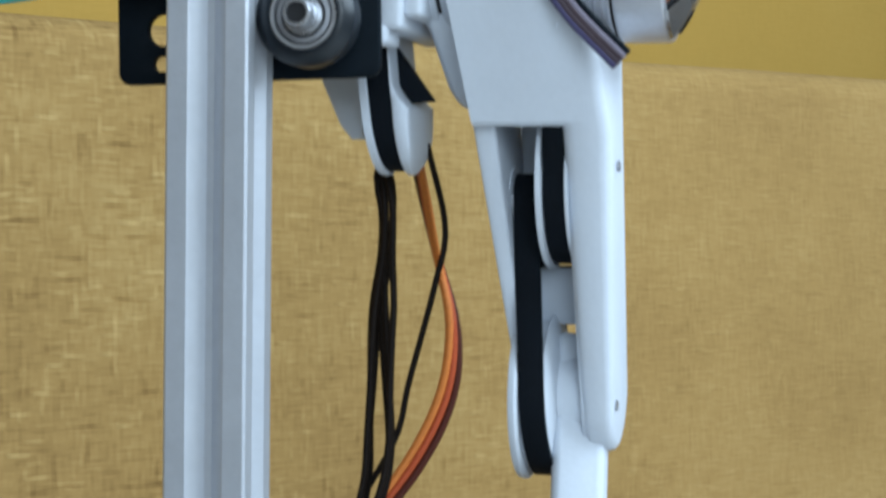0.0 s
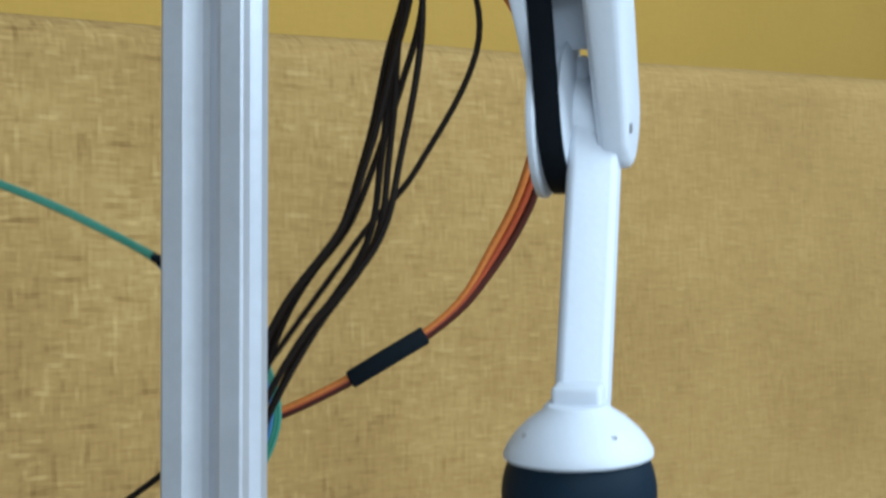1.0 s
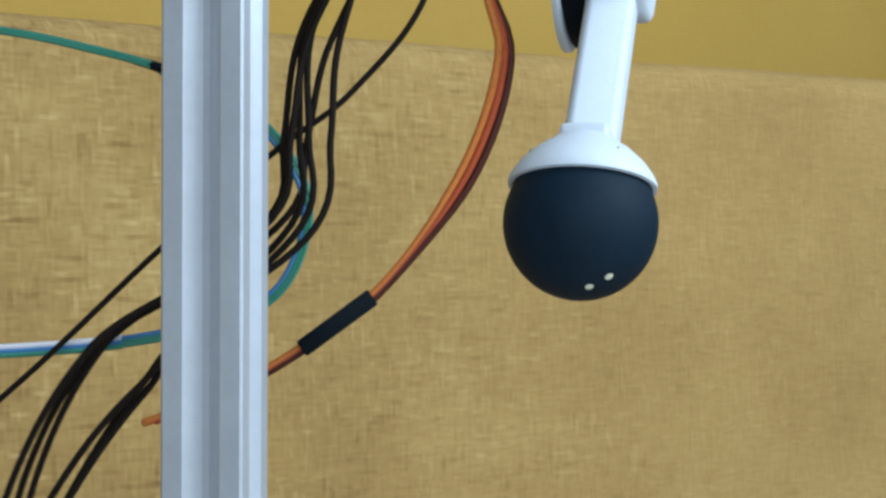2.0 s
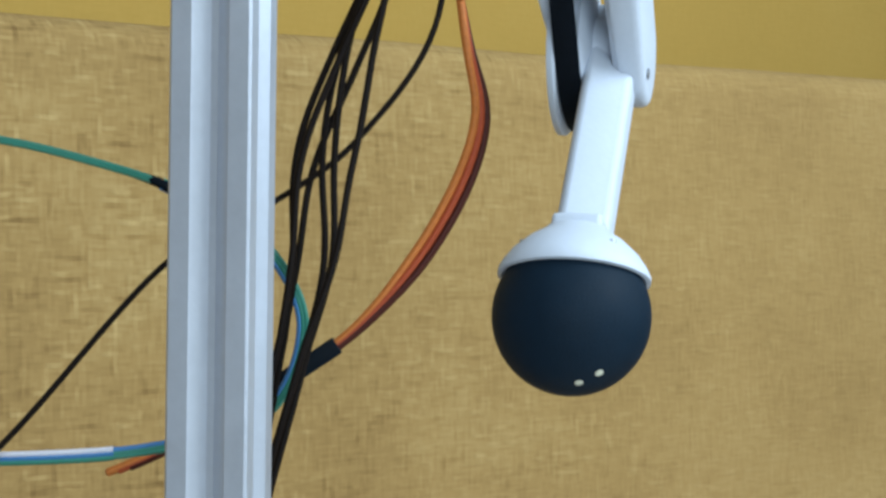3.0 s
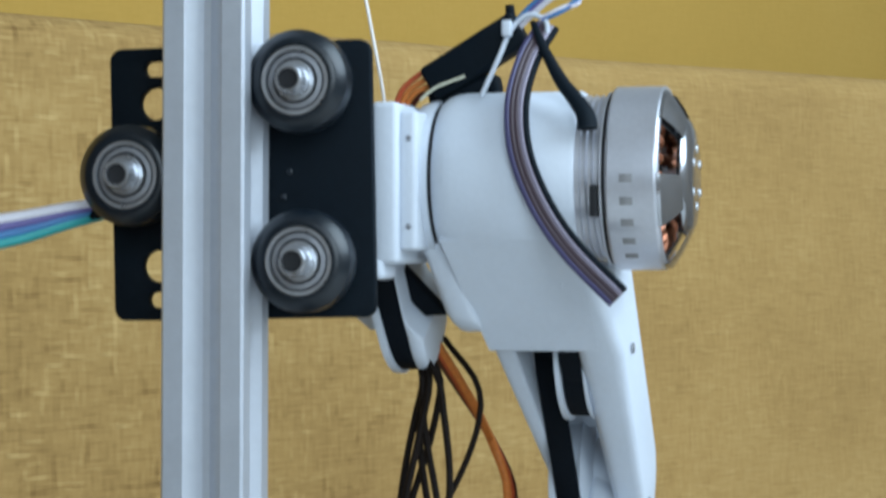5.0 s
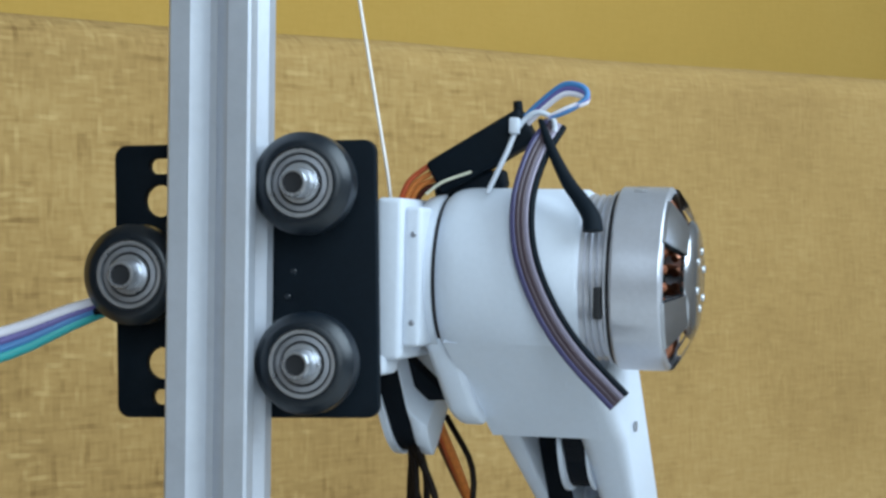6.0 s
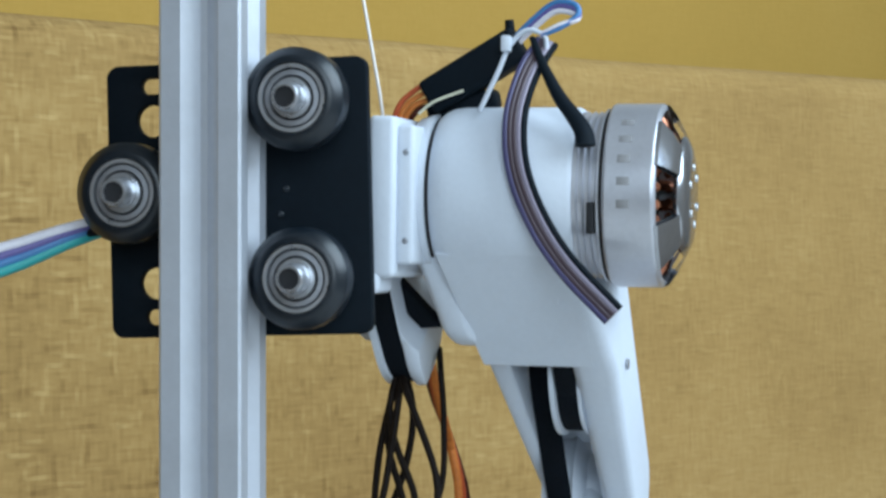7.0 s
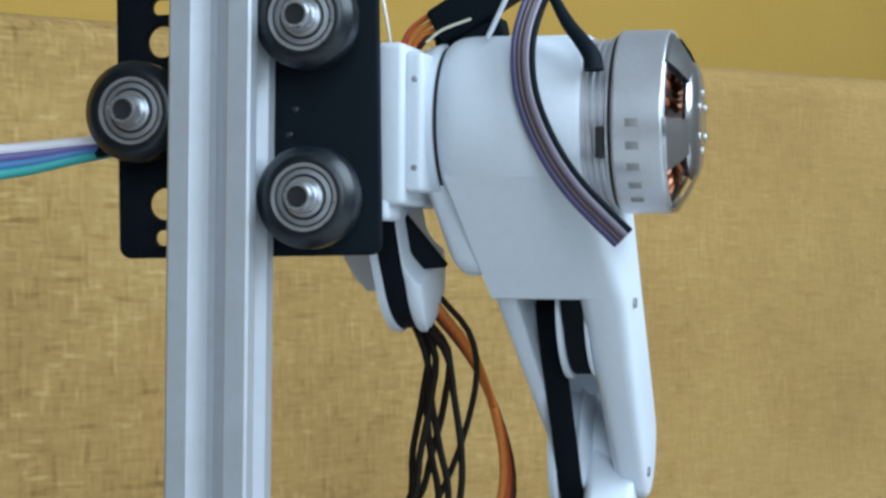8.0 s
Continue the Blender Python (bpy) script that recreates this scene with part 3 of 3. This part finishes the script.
    shank = part("shank", bm, WHITE, leg, "white printed shank bar")
    part("knee_pulley", lathe([(0, 61.6), (21.6, 61.6), (21.8, 62.0), (21.8, 63.2), (21.2, 63.8), (19.0, 64.0), (19.0, 70.4), (0, 70.4)], "X", 72), WHITE, shank, "white flanged knee pulley")
    part("knee_hub", lathe([(0, 69.4), (20.2, 69.4), (20.6, 70.0), (18.4, 71.2), (11.0, 72.2), (10.6, 79.5), (0, 79.5)], "X", 72), WHITE, shank, "white rounded knee hub")
    bm = lathe([(0, 22), (7.4, 22), (8.5, 20.9), (12.0, 18.6), (15.6, 15.2), (17.6, 12.4), (18.6, 10.4), (18.6, 9.3), (17.6, 9.0), (16.6, 9.8), (14, 13.3)], "Z", 72)
    box(-8.8, 6.0, -1.5, 8.5, 12, 22.2, 1.6, 3, bm)
    box(-6.6, 6.0, -1.0, 8.0, 12, 26.4, 1.4, 3, bm)
    cup = part("foot_cup", bm, WHITE, shank, "white cup that holds the ball")
    cup.location = Vector((FOOT_X, 0, -SHANK)) * MM
    cup.rotation_euler = (radians(CUP_TILT), 0, 0)
    for a in (46, -52, 180):
        ca, sa = math.cos(radians(a - 90)), math.sin(radians(a - 90))
        part("cup_screw", lathe([(0, 0.2), (0.95, 0.2), (1.05, -1.6)], "Z", 12, at=(14.4 * ca, 14.4 * sa, 16.0)), SHIELD, cup)
    bm = bmesh.new()
    bmesh.ops.create_uvsphere(bm, u_segments=72, v_segments=48, radius=BALL_R)
    ball = part("ball", bm, RUBBER, shank, "dark navy rubber ball foot")
    ball.location = cup.location
    for d in ((0.454, 0.108, -0.88), (0.203, 0.216, -0.955)):
        n = Vector(d).normalized()
        bm = lathe([(0, 0.10), (0.85, 0.08), (1.05, 0.02), (1.1, -0.4)], "Z", 16)
        bmesh.ops.transform(bm, matrix=Matrix.Translation(n * BALL_R) @ n.to_track_quat("Z", "Y").to_matrix().to_4x4(), verts=bm.verts)
        part("dot", bm, DOT, ball, "small yellow printed dot")
    return leg, arm, thigh, shank, bell


room()
sofa()
low_table()
POST = rail_post()
SLIDE, WHEELS = carriage()
LEG, ARM, THIGH_OB, SHANK_OB, BELL_OB = robot_leg()

# ---------------------------------------------------------------- cables
# places of the hanging cords at a few times: across and up from the eye, in millimetres
BUNDLE = []


def hang(t, *points):
    """One shape of the bundle: across, up from the eye, half its width."""
    BUNDLE.append((t, points))


hang(0, (-15.3, 20.5, 2.8), (-14.1, 6.0, 1.8), (-15.8, -23.1, 2.9), (-16.3, -52.1, 2.8), (-18.0, -63.7, 3.4))
hang(0.2, (-14.4, 37.9, 3.8), (-15.5, 20.5, 3.2), (-17.6, -1.3, 4.7), (-18.6, -26.0, 4.8), (-19.2, -52.1, 4.5))
hang(0.5, (-10.0, 59.7, 6.3), (-11.8, 37.9, 5.2), (-15.1, 16.1, 6.0), (-18.7, -11.5, 5.8), (-20.9, -40.5, 4.8))
hang(0.7, (-8.8, 66.9, 5.0), (-9.0, 42.2, 4.5), (-12.2, 20.5, 5.5), (-17.3, -8.6, 5.0), (-28.5, -34.7, 6.6))
hang(1, (-7.3, 69.8, 3.1), (-10.9, 45.1, 5.0), (-15.6, 23.4, 4.6), (-21.6, 3.0, 5.5), (-36.1, -17.3, 5.5))
hang(1.2, (-8.6, 72.7, 4.1), (-15.1, 49.5, 6.3), (-20.2, 30.6, 5.5), (-28.2, 10.3, 6.3), (-41.2, -11.5, 3.4))
hang(1.5, (-18.7, 72.7, 4.1), (-26.3, 48.0, 5.9), (-33.2, 27.7, 7.7), (-39.8, 3.0, 4.8), (-85.5, -28.9, 11.3))
hang(1.7, (-22.7, 75.6, 4.4), (-32.9, 49.5, 6.6), (-35.4, 27.7, 6.3), (-39.8, 6.0, 4.8), (-87.7, -28.9, 11.3))
hang(2.8, (-18.0, 72.7, 4.1), (-28.0, 49.5, 6.1), (-34.1, 23.4, 7.3), (-35.8, -1.3, 4.4), (-41.9, -28.9, 2.6))
hang(3.2, (-13.9, 69.8, 3.9), (-18.0, 46.6, 5.5), (-25.4, 20.5, 7.9), (-29.5, -5.7, 8.4), (-36.1, -28.9, 5.5))
hang(3.5, (-11.2, 68.4, 4.1), (-14.4, 42.2, 4.1), (-20.5, 17.6, 5.5), (-22.4, -11.5, 7.7), (-27.8, -37.6, 3.7))
hang(4, (-12.3, 36.4, 3.5), (-11.5, 16.1, 4.4), (-15.8, -8.6, 5.0), (-15.8, -34.7, 5.8), (-20.9, -56.5, 3.4))
hang(4.5, (-8.6, -1.3, 2.9), (-8.0, -17.3, 4.7), (-10.2, -34.7, 6.0), (-10.8, -52.1, 7.1), (-11.6, -66.6, 7.1))
hang(5, (-3.2, -31.8, 3.1), (-3.3, -44.8, 4.7), (-4.6, -63.7, 5.9), (-6.4, -75.3, 6.3), (-13.6, -86.9, 6.3))
hang(6.5, (-9.1, -50.7, 1.5), (-7.3, -63.7, 3.6), (-8.6, -75.3, 4.1), (-13.6, -86.9, 6.3), (-23.8, -98.5, 7.7))
hang(7, (-10.7, -37.6, 3.4), (-9.9, -50.7, 6.8), (-9.5, -63.7, 8.2), (-12.9, -78.2, 7.0), (-21.6, -89.8, 7.0))
hang(8, (-1.6, -26.0, 4.1), (-1.0, -37.6, 5.2), (-1.5, -52.1, 6.5), (-2.9, -66.6, 6.0), (-13.6, -81.1, 6.3))
LOOSE = [
    (0, [(0.6, 5.9), (-1.8, -8.2), (-8.8, -34.4), (-13.5, -51.6), (-32.2, -80.4)]),
    (0.6, [(7.8, 47.6), (0.9, 17.4), (-10.6, -8.5), (-20.7, -28.6), (-35.1, -41.5)]),
    (1, [(9.5, 56.2), (-6.3, 21.7), (-19.3, 5.9), (-34, -14), (-52, -38)]),
    (1.5, [(-1.3, 63.4), (-20.7, 36.1), (-42.3, 23.1), (-72.4, -5.6), (-95.4, -31.5)]),
    (2.8, [(-3.4, 63.4), (-23.6, 36.1), (-42.3, 21.7), (-72.4, 3.7), (-111.3, -43)]),
    (3.5, [(4.5, 44.7), (-12.1, 4.5), (-43, -19.3), (-72.4, -40.1), (-106.9, -60.2)]),
    (4.5, [(6.6, -4.2), (-0.6, -34.4), (-20.7, -63.1), (-43.7, -80.4), (-69.6, -94.7)]),
    (6.5, [(4.5, -51.6), (2.3, -74.6), (-12.1, -101.9), (-40.8, -116.3), (-69.6, -123.5)]),
    (7, [(-0.5, -33), (0.2, -45), (-1, -64), (-12, -85), (-40, -105)]),
    (8, [(7.4, -22.9), (8.2, -37.2), (0.9, -60.2), (-12.1, -80.4), (-40.8, -101.9)])]
FLAT = [
    (0, [(-2, 0.1), (2.6, -20), (0.1, -40.1), (-12.1, -61.7), (-32.2, -83.2)]),
    (0.6, [(10.5, 47.6), (20.5, 20.3), (16.5, -1.3), (2.3, -28.6), (-7, -41.5)]),
    (1, [(25.3, 49), (23.1, 18.8), (10.9, -5.6), (0.1, -18.5), (-20, -31.5)]),
    (1.5, [(17.4, 63.4), (20.7, 47.6), (10.9, 18.8), (-7, -9.9), (-25.7, -23.6)]),
    (2.8, [(5.9, 59.1), (8.3, 36.1), (-2, 10.2), (-20.7, -14.2), (-42.3, -30)]),
    (3.5, [(5.2, 44.7), (14.1, 17.4), (2.3, -9.9), (-20.7, -35.8), (-48, -58.8)]),
    (4.5, [(9.5, -14.2), (14.5, -37.2), (2.3, -60.2), (-20.7, -83.2), (-40.8, -97.6)]),
    (6.5, [(4, -61.7), (9.5, -80.4), (2.3, -101.9), (-19.3, -116.3), (-40.8, -120.6)]),
    (7, [(-2.0, -37), (2, -50), (5, -66), (0, -85), (-20, -105)]),
    (8, [(9.5, -31.5), (16.7, -58.8), (9.5, -80.4), (-12.1, -101.9), (-32.2, -109.1)])]
LOOP_Z = [(0, -92), (0.2, -78), (0.3, -67.5), (0.5, -48.6), (0.7, -34), (1, -3.4), (1.2, 17.5), (1.5, 39.5), (1.7, 45.3), (2.1, 46.5), (2.8, 24.9), (3.2, 7.4), (3.5, -10.2), (4, -39.9), (4.5, -77.5), (5, -90), (8, -90)]

LOOP_TILT = [(0, 18), (0.5, 20), (1.0, 13), (1.2, 6), (1.5, 0), (2.8, 2), (3.5, 3), (4.5, 5), (8.0, 5)]
CORD_Y = 580.0
MOVERS = []


def arm_tip(t):
    """Where the cords leave the belt arm, in millimetres."""
    hip = Matrix.Translation((0, HIP_Y * MM, 0)) @ Matrix.Rotation(radians(glide(ARM_TURN, t)), 4, "X")
    return (leg_pose(t) @ hip @ Vector((0.031, 0, -0.047))) / MM


def between(knots, t):
    """The points of a cord at a time between its known shapes: the upper ones ride with the arm."""
    n = len(knots[0][1])
    tip, out = arm_tip(t), []
    for i in range(n):
        w = 1 - i / n
        x = glide([(k, p[i][0] - w * arm_tip(k).x) for k, p in knots], t) + w * tip.x
        z = glide([(k, p[i][1] - w * arm_tip(k).z) for k, p in knots], t) + w * tip.z
        out.append(Vector((x, CORD_Y, max(8.0, z + EYE_Z / MM))))
    return out


SPREADING = ((0.8, 0.9), (0.9, 0.8), (0.9, 0.5))
DROPPING = ((0.45, 1.0), (0.25, 1.0), (0.1, 0.8))


def cord_line(side, body, t, deep=0.0, tail=SPREADING, drift=8):
    pts = [arm_tip(t) + Vector((side, 0, 0))] + between(body, t)
    for dx, dz in tail:
        step = pts[-1] - pts[-2]
        pts.append(pts[-1] + Vector((step.x * dx - drift, 0, step.z * dz)))
        pts[-1].z = max(pts[-1].z, 10.0)
    line = spline(pts, 96)
    for i, p in enumerate(line):
        k = 1 + deep * min(1, i / 14) / CORD_Y
        line[i] = Vector((p.x * k, p.y * k, (p.z - EYE_Z / MM) * k + EYE_Z / MM))
    return line


CAPSULES = {}


def capsule(r, length, mat, sides=12):
    key = (r, round(length, 2), mat.name)
    if key not in CAPSULES:
        h = length / 2
        prof = [(0, -h - r * 0.55), (r * 0.6, -h - r * 0.38), (r, -h), (r, h), (r * 0.6, h + r * 0.38), (0, h + r * 0.55)]
        ob = part("segment", lathe(prof, "Z", sides), mat, None, "", 37)
        CAPSULES[key] = ob.data
        bpy.data.objects.remove(ob)
    return CAPSULES[key]


def chain(cord, r, length, n, mat, line):
    """n short stiff links that follow line(t), which gives points in millimetres; moved by motions()."""
    me = capsule(r, length / n, mat)
    links = []
    for _ in range(n):
        ob = new("segment", me)
        ob.parent = cord
        links.append(ob)
    MOVERS.append((links, length, line))


def follow(fine, length, n):
    pts = resample(fine, n, length)
    out = []
    for a, b in zip(pts, pts[1:]):
        out.append(Matrix.Translation((a + b) / 2 * MM) @ (b - a).to_track_quat("Z", "X").to_matrix().to_4x4())
    return out


def bundle_width(t, u):
    """Half the bundle's width at a time and a share of the way down its known shape."""
    n = len(BUNDLE[0][1])
    return glide([(i / (n - 1), glide([(k, p[i][2]) for k, p in BUNDLE], t)) for i in range(n)], u)


# how each wire wanders across the bundle: share of the width, number of swings, place in the middle (radians), depth
WANDER = [(1.0, 0.6, 1.57, -6), (1.0, 0.5, -1.57, 4), (0.9, 0.85, 0.5, -2), (0.9, -0.75, -0.5, 7), (0.7, 1.0, 0.0, 1), (0.95, -0.45, -0.95, -4)]


def wire_bundle():
    for i, (share, swings, start, deep) in enumerate(WANDER):
        cord = thing("power_wire", "thin black sleeved wire hanging in a loose bundle", "wire", "wires of the leg's bundle")

        def line(t, share=share, swings=swings, start=start, deep=deep, i=i):
            fine = cord_line(-1.0, BUNDLE, t, 0.0, DROPPING, 3)
            m = len(fine) - 1
            out = []
            for k, p in enumerate(fine):
                u = k / m
                env = min(1.0, u * 7)
                a = 2 * math.pi * swings * (u - 0.42) + start
                step = (fine[min(k + 1, m)] - fine[max(k - 1, 0)]).normalized()
                side = Vector((-step.z, 0, step.x))
                reach = bundle_width(t, max(0.0, min(1.0, (u * 8 - 1) / 4))) * share * env
                out.append(p + side * reach * math.sin(a) + Vector((0, deep * env + 1.8 * math.cos(a), 0)))
            return out
        chain(cord, 0.92, 240, 64, WIRE, line)
    cord = thing("signal_wire", "single thin black wire that strays from the bundle", "wire")
    chain(cord, 0.82, 240, 64, WIRE, lambda t: [p + Vector((0, 6, 0)) for p in cord_line(9.0, LOOSE, t)])


def flat_lead():
    cord = thing("servo_lead", "flat orange, red and brown three-core lead with a black plug", "cable")
    for off, mat in ((-1, BROWN), (0, RED), (1, ORANGE)):
        def line(t, off=off):
            fine = cord_line(5.5, FLAT, t, 62.0)
            out = []
            for k, p in enumerate(fine):
                u = k / (len(fine) - 1)
                d = (fine[min(k + 1, len(fine) - 1)] - fine[max(k - 1, 0)]).normalized()
                side = d.cross(Vector((0, 1, 0)))
                a = radians(glide([(0, 10), (0.07, 40), (0.13, 86), (0.2, 112), (0.28, 150), (0.36, 178), (0.5, 185), (1, 165)], u))
                pinch = glide([(0, 0.9), (0.1, 1.0), (0.3, 1.25), (0.42, 1.15), (0.48, 0.6), (0.54, 0.3), (1, 0.3)], u)
                out.append(p + off * 1.7 * pinch * (math.cos(a) * side - math.sin(a) * Vector((0, 1, 0))))
            return out
        chain(cord, 1.2, 250, 54, mat, line)
    plug = part("plug", box(-2.6, 2.6, -3.4, 3.4, -12.5, 12.5, 0.6), BLACK, cord, "black plastic plug")
    MOVERS.append(([plug], 25, lambda t: resample(cord_line(6.5, FLAT, t, 62.0), 215, 215)[178:204]))


def side_ribbon():
    """The ribbon that leaves the carriage beside the single wheel and trails away."""
    cord = thing("ribbon_cable", "white, purple, blue and teal ribbon cable trailing from the carriage", "cable")
    drop = [(0, 2), (4.5, 1.0), (4.8, 2.0), (5.0, 4.2), (5.2, 6.8), (6.5, 8.0), (7.0, 7.0), (7.5, 3.4), (8.0, 2.4)]
    for k, mat in enumerate((PALE, PURPLE, BLUE, AQUA)):
        def line(t, k=k):
            a = slide_pose(t) @ Vector((-0.034, 0.016, -0.0055))
            f = glide(drop, t)
            pts = [a / MM + Vector((0, 0, -k * 0.9))]
            for x, w, fall in ((-9, 1.3, 0.34), (-24, 1.9, 1.0), (-48, 2.0, 1.75), (-80, 2.0, 2.3)):
                pts.append(pts[0] + Vector((x, -2 + 0.2 * x, -f * fall - k * (w - 0.9))))
            return spline(pts, 40)
        chain(cord, 1.4, 84, 16, mat, line)
    return cord


def ribbon_strands(name, pts, colours, r, pitch, parent, up=Vector((0, 1, 0))):
    path = [Vector(p) for p in pts]
    for k, mat in enumerate(colours):
        line = []
        for i, p in enumerate(path):
            d = (path[min(i + 1, len(path) - 1)] - path[max(i - 1, 0)]).normalized()
            line.append(p + d.cross(up).normalized() * pitch * (k - (len(colours) - 1) / 2))
        part(name, tube(line, r, sides=8, n=56), mat, parent)


def looped_ribbon():
    ob = thing("looped_ribbon", "teal, blue and lilac ribbon cable hanging in a loop", "cable")
    base = [(-160, 584, 16), (-72, 584, 12.5), (-40, 584, 9.4), (-18, 584, 5.0), (0, 582, 0), (14, 586, -7), (29, 588, -17.5), (37.5, 588, -36), (28.5, 590, -58.5), (0, 592, -69), (-40, 592, -73.5), (-90, 592, -75)]
    pts = base
    ribbon_strands("conductor", pts[:6], (TEAL, TEAL), 0.75, 0.7, ob)
    bend = spline([Vector(p) for p in pts[4:]], 56)
    ribbon_strands("conductor", bend[:35], (BLUE, TEAL, TEAL), 0.75, 0.9, ob)
    ribbon_strands("conductor", bend[34:], (PALE, BLUE, TEAL), 0.78, 1.1, ob)
    part("sleeve", tube([(-7, 584, 2.2), (0, 582, 0), (8, 584, -4)], 1.1, 1.7, n=10), BLACK, ob, "black sleeve")
    return ob


def hip_cables(leg):
    """What is tied on top of the hip: plugs, a ribbon loop, a cable tie, the motor lead and the lifting line."""
    hub = Vector((0, HIP_Y, 0)) * MM

    def put(name, bm, mat, label=""):
        ob = part(name, bm, mat, leg, label)
        ob.location = hub
        return ob
    for centre, size, turn, label in (((54.6, -2, 30.3), (13.5, 4.2, 4.6), 31, "black taped plug"), ((51.0, 2, 22.2), (9.0, 4.0, 2.4), 12, "")):
        bm = box(-size[0], size[0], -size[1], size[1], -size[2], size[2], 1.2, 3)
        bmesh.ops.transform(bm, matrix=Matrix.Translation(centre) @ Matrix.Rotation(radians(-turn), 4, "Y"), verts=bm.verts)
        put("plug", bm, BLACK, label)
    for k, mat in enumerate((RED, ORANGE, ORANGE, BROWN)):
        put("plug_wire", tube([(34 + k, -4 + k, 17), (36.5 + k * 1.2, -4 + k, 21 + 0.6 * (3 - k)), (42.5 + k * 0.6, -3 + k, 27.5 - k * 1.7), (46, -2, 29 - k)], 0.7, n=20), mat)
    put("cream_wire", tube([(42, -9, 19.5), (46, -9, 22.5), (53, -8, 25.2)], 0.36, n=16), DOT)
    put("post_knob", tube([(62.5, -2, 37), (63.2, -2, 40), (63.0, -2, 43)], 1.5, 1.1, n=8), BLACK)
    put("cable_tie", tube([(58.0, -12, 20), (62, -10, 29.5), (64.4, -8, 36), (68.5, -8, 39.8), (73, -8, 38.5), (73.6, -8, 35.0)], 0.65, n=36), WHITE, "white cable tie")
    put("tie_head", box(62.6, 65.0, -10.5, -7.5, 34.5, 38.5, 0.5), WHITE)
    for k, mat in enumerate((BLUE, PURPLE, PALE)):
        d = k * 1.1
        put("loop_strand", tube([(64.5, -4, 38 - d), (69, -4, 42.5 - d), (75, -5, 46.8 - d), (80.0, -6, 46.2 - d), (81.0, -7, 43.5 - d * 0.4), (77.0, -8, 40.6 + d * 0.2), (72, -8, 38.6)], 0.75, n=44), mat)
    path = [(71.8, -6, 37.2), (68.6, -14, 28.6), (67.0, -20.5, 17.5), (68.4, -23.2, 5.5), (73.2, -23.6, -6.5), (80.6, -24.4, -17.2), (92.0, -25.2, -28.6)]
    group = [Vector(p) + Vector((1.5, 0, 0)) + hub / MM for p in path]
    ribbon_strands("strand", group, (VIOLET, MAROON, MAROON, LILAC, BLACK), 0.86, 1.1, leg)
    put("motor_lead", tube([(70.0, -8, 38), (74.2, -13, 30), (78.6, -16.5, 22.8), (82.4, -18.5, 18.2), (85.0, -20.2, 14.5), (85.6, -20.8, 11.2)], 0.8, 2.7, n=34, flat=0.8), BLACK, "black sleeved motor lead")
    put("lifting_line", tube([(31.4, -2, 17.5), (30.8, -2, 22), (23.5, -2, 60), (-3, -2, 200)], 0.42, n=24), LINE, "thin pale lifting line")


wire_bundle()
flat_lead()
side_ribbon()
LOOP_OB = looped_ribbon()
hip_cables(LEG)


def motions():
    """All that moves: the swaying post, the sliding carriage, the wheels, and the leg's joints."""
    ts = steps(0.1)
    walk(POST, [(t, post_pose(t)) for t in ts])
    walk(SLIDE, [(t, slide_pose(t)) for t in ts])
    walk(LEG, [(t, leg_pose(t)) for t in ts])
    for ob, way in zip(WHEELS, (-1, 1, 1)):
        x, y, z = ob.location
        walk(ob, [(t, Matrix.Translation((x, y, z)) @ Matrix.Rotation(way * glide(HEIGHT, t) / 10.4, 4, "Y")) for t in steps(0.05)])
    hip = Vector((0, HIP_Y, 0)) * MM
    for ob, turn in ((THIGH_OB, HIP), (ARM, ARM_TURN)):
        walk(ob, [(t, Matrix.Translation(hip) @ Matrix.Rotation(radians(glide(turn, t)), 4, "X")) for t in ts])
    walk(BELL_OB, [(t, Matrix.Translation(hip) @ Matrix.Rotation(radians(glide(BELL_TURN, t)), 4, "X")) for t in steps(0.05)])
    rows = []
    for t in ts:
        a, b = radians(glide(HIP, t)), radians(glide(KNEE, t))
        knee = hip + Vector((0, THIGH * math.sin(a), -THIGH * math.cos(a))) * MM
        rows.append((t, Matrix.Translation(knee) @ Matrix.Rotation(-b, 4, "X")))
    walk(SHANK_OB, rows)
    walk(LOOP_OB, [(t, Matrix.Translation((-0.0725 + 0.04 * min(0.0, glide(LOOP_Z, t) + 60) / 30, 0, EYE_Z + glide(LOOP_Z, t) * MM)) @ Matrix.Rotation(radians(glide(LOOP_TILT, t)), 4, "Y")) for t in ts])
    # the hanging cords, link by link
    ts = steps(0.2)
    for links, length, line in MOVERS:
        table = [follow(line(t), length, len(links)) for t in ts]
        for i, ob in enumerate(links):
            walk(ob, [(t, table[j][i]) for j, t in enumerate(ts)])


motions()
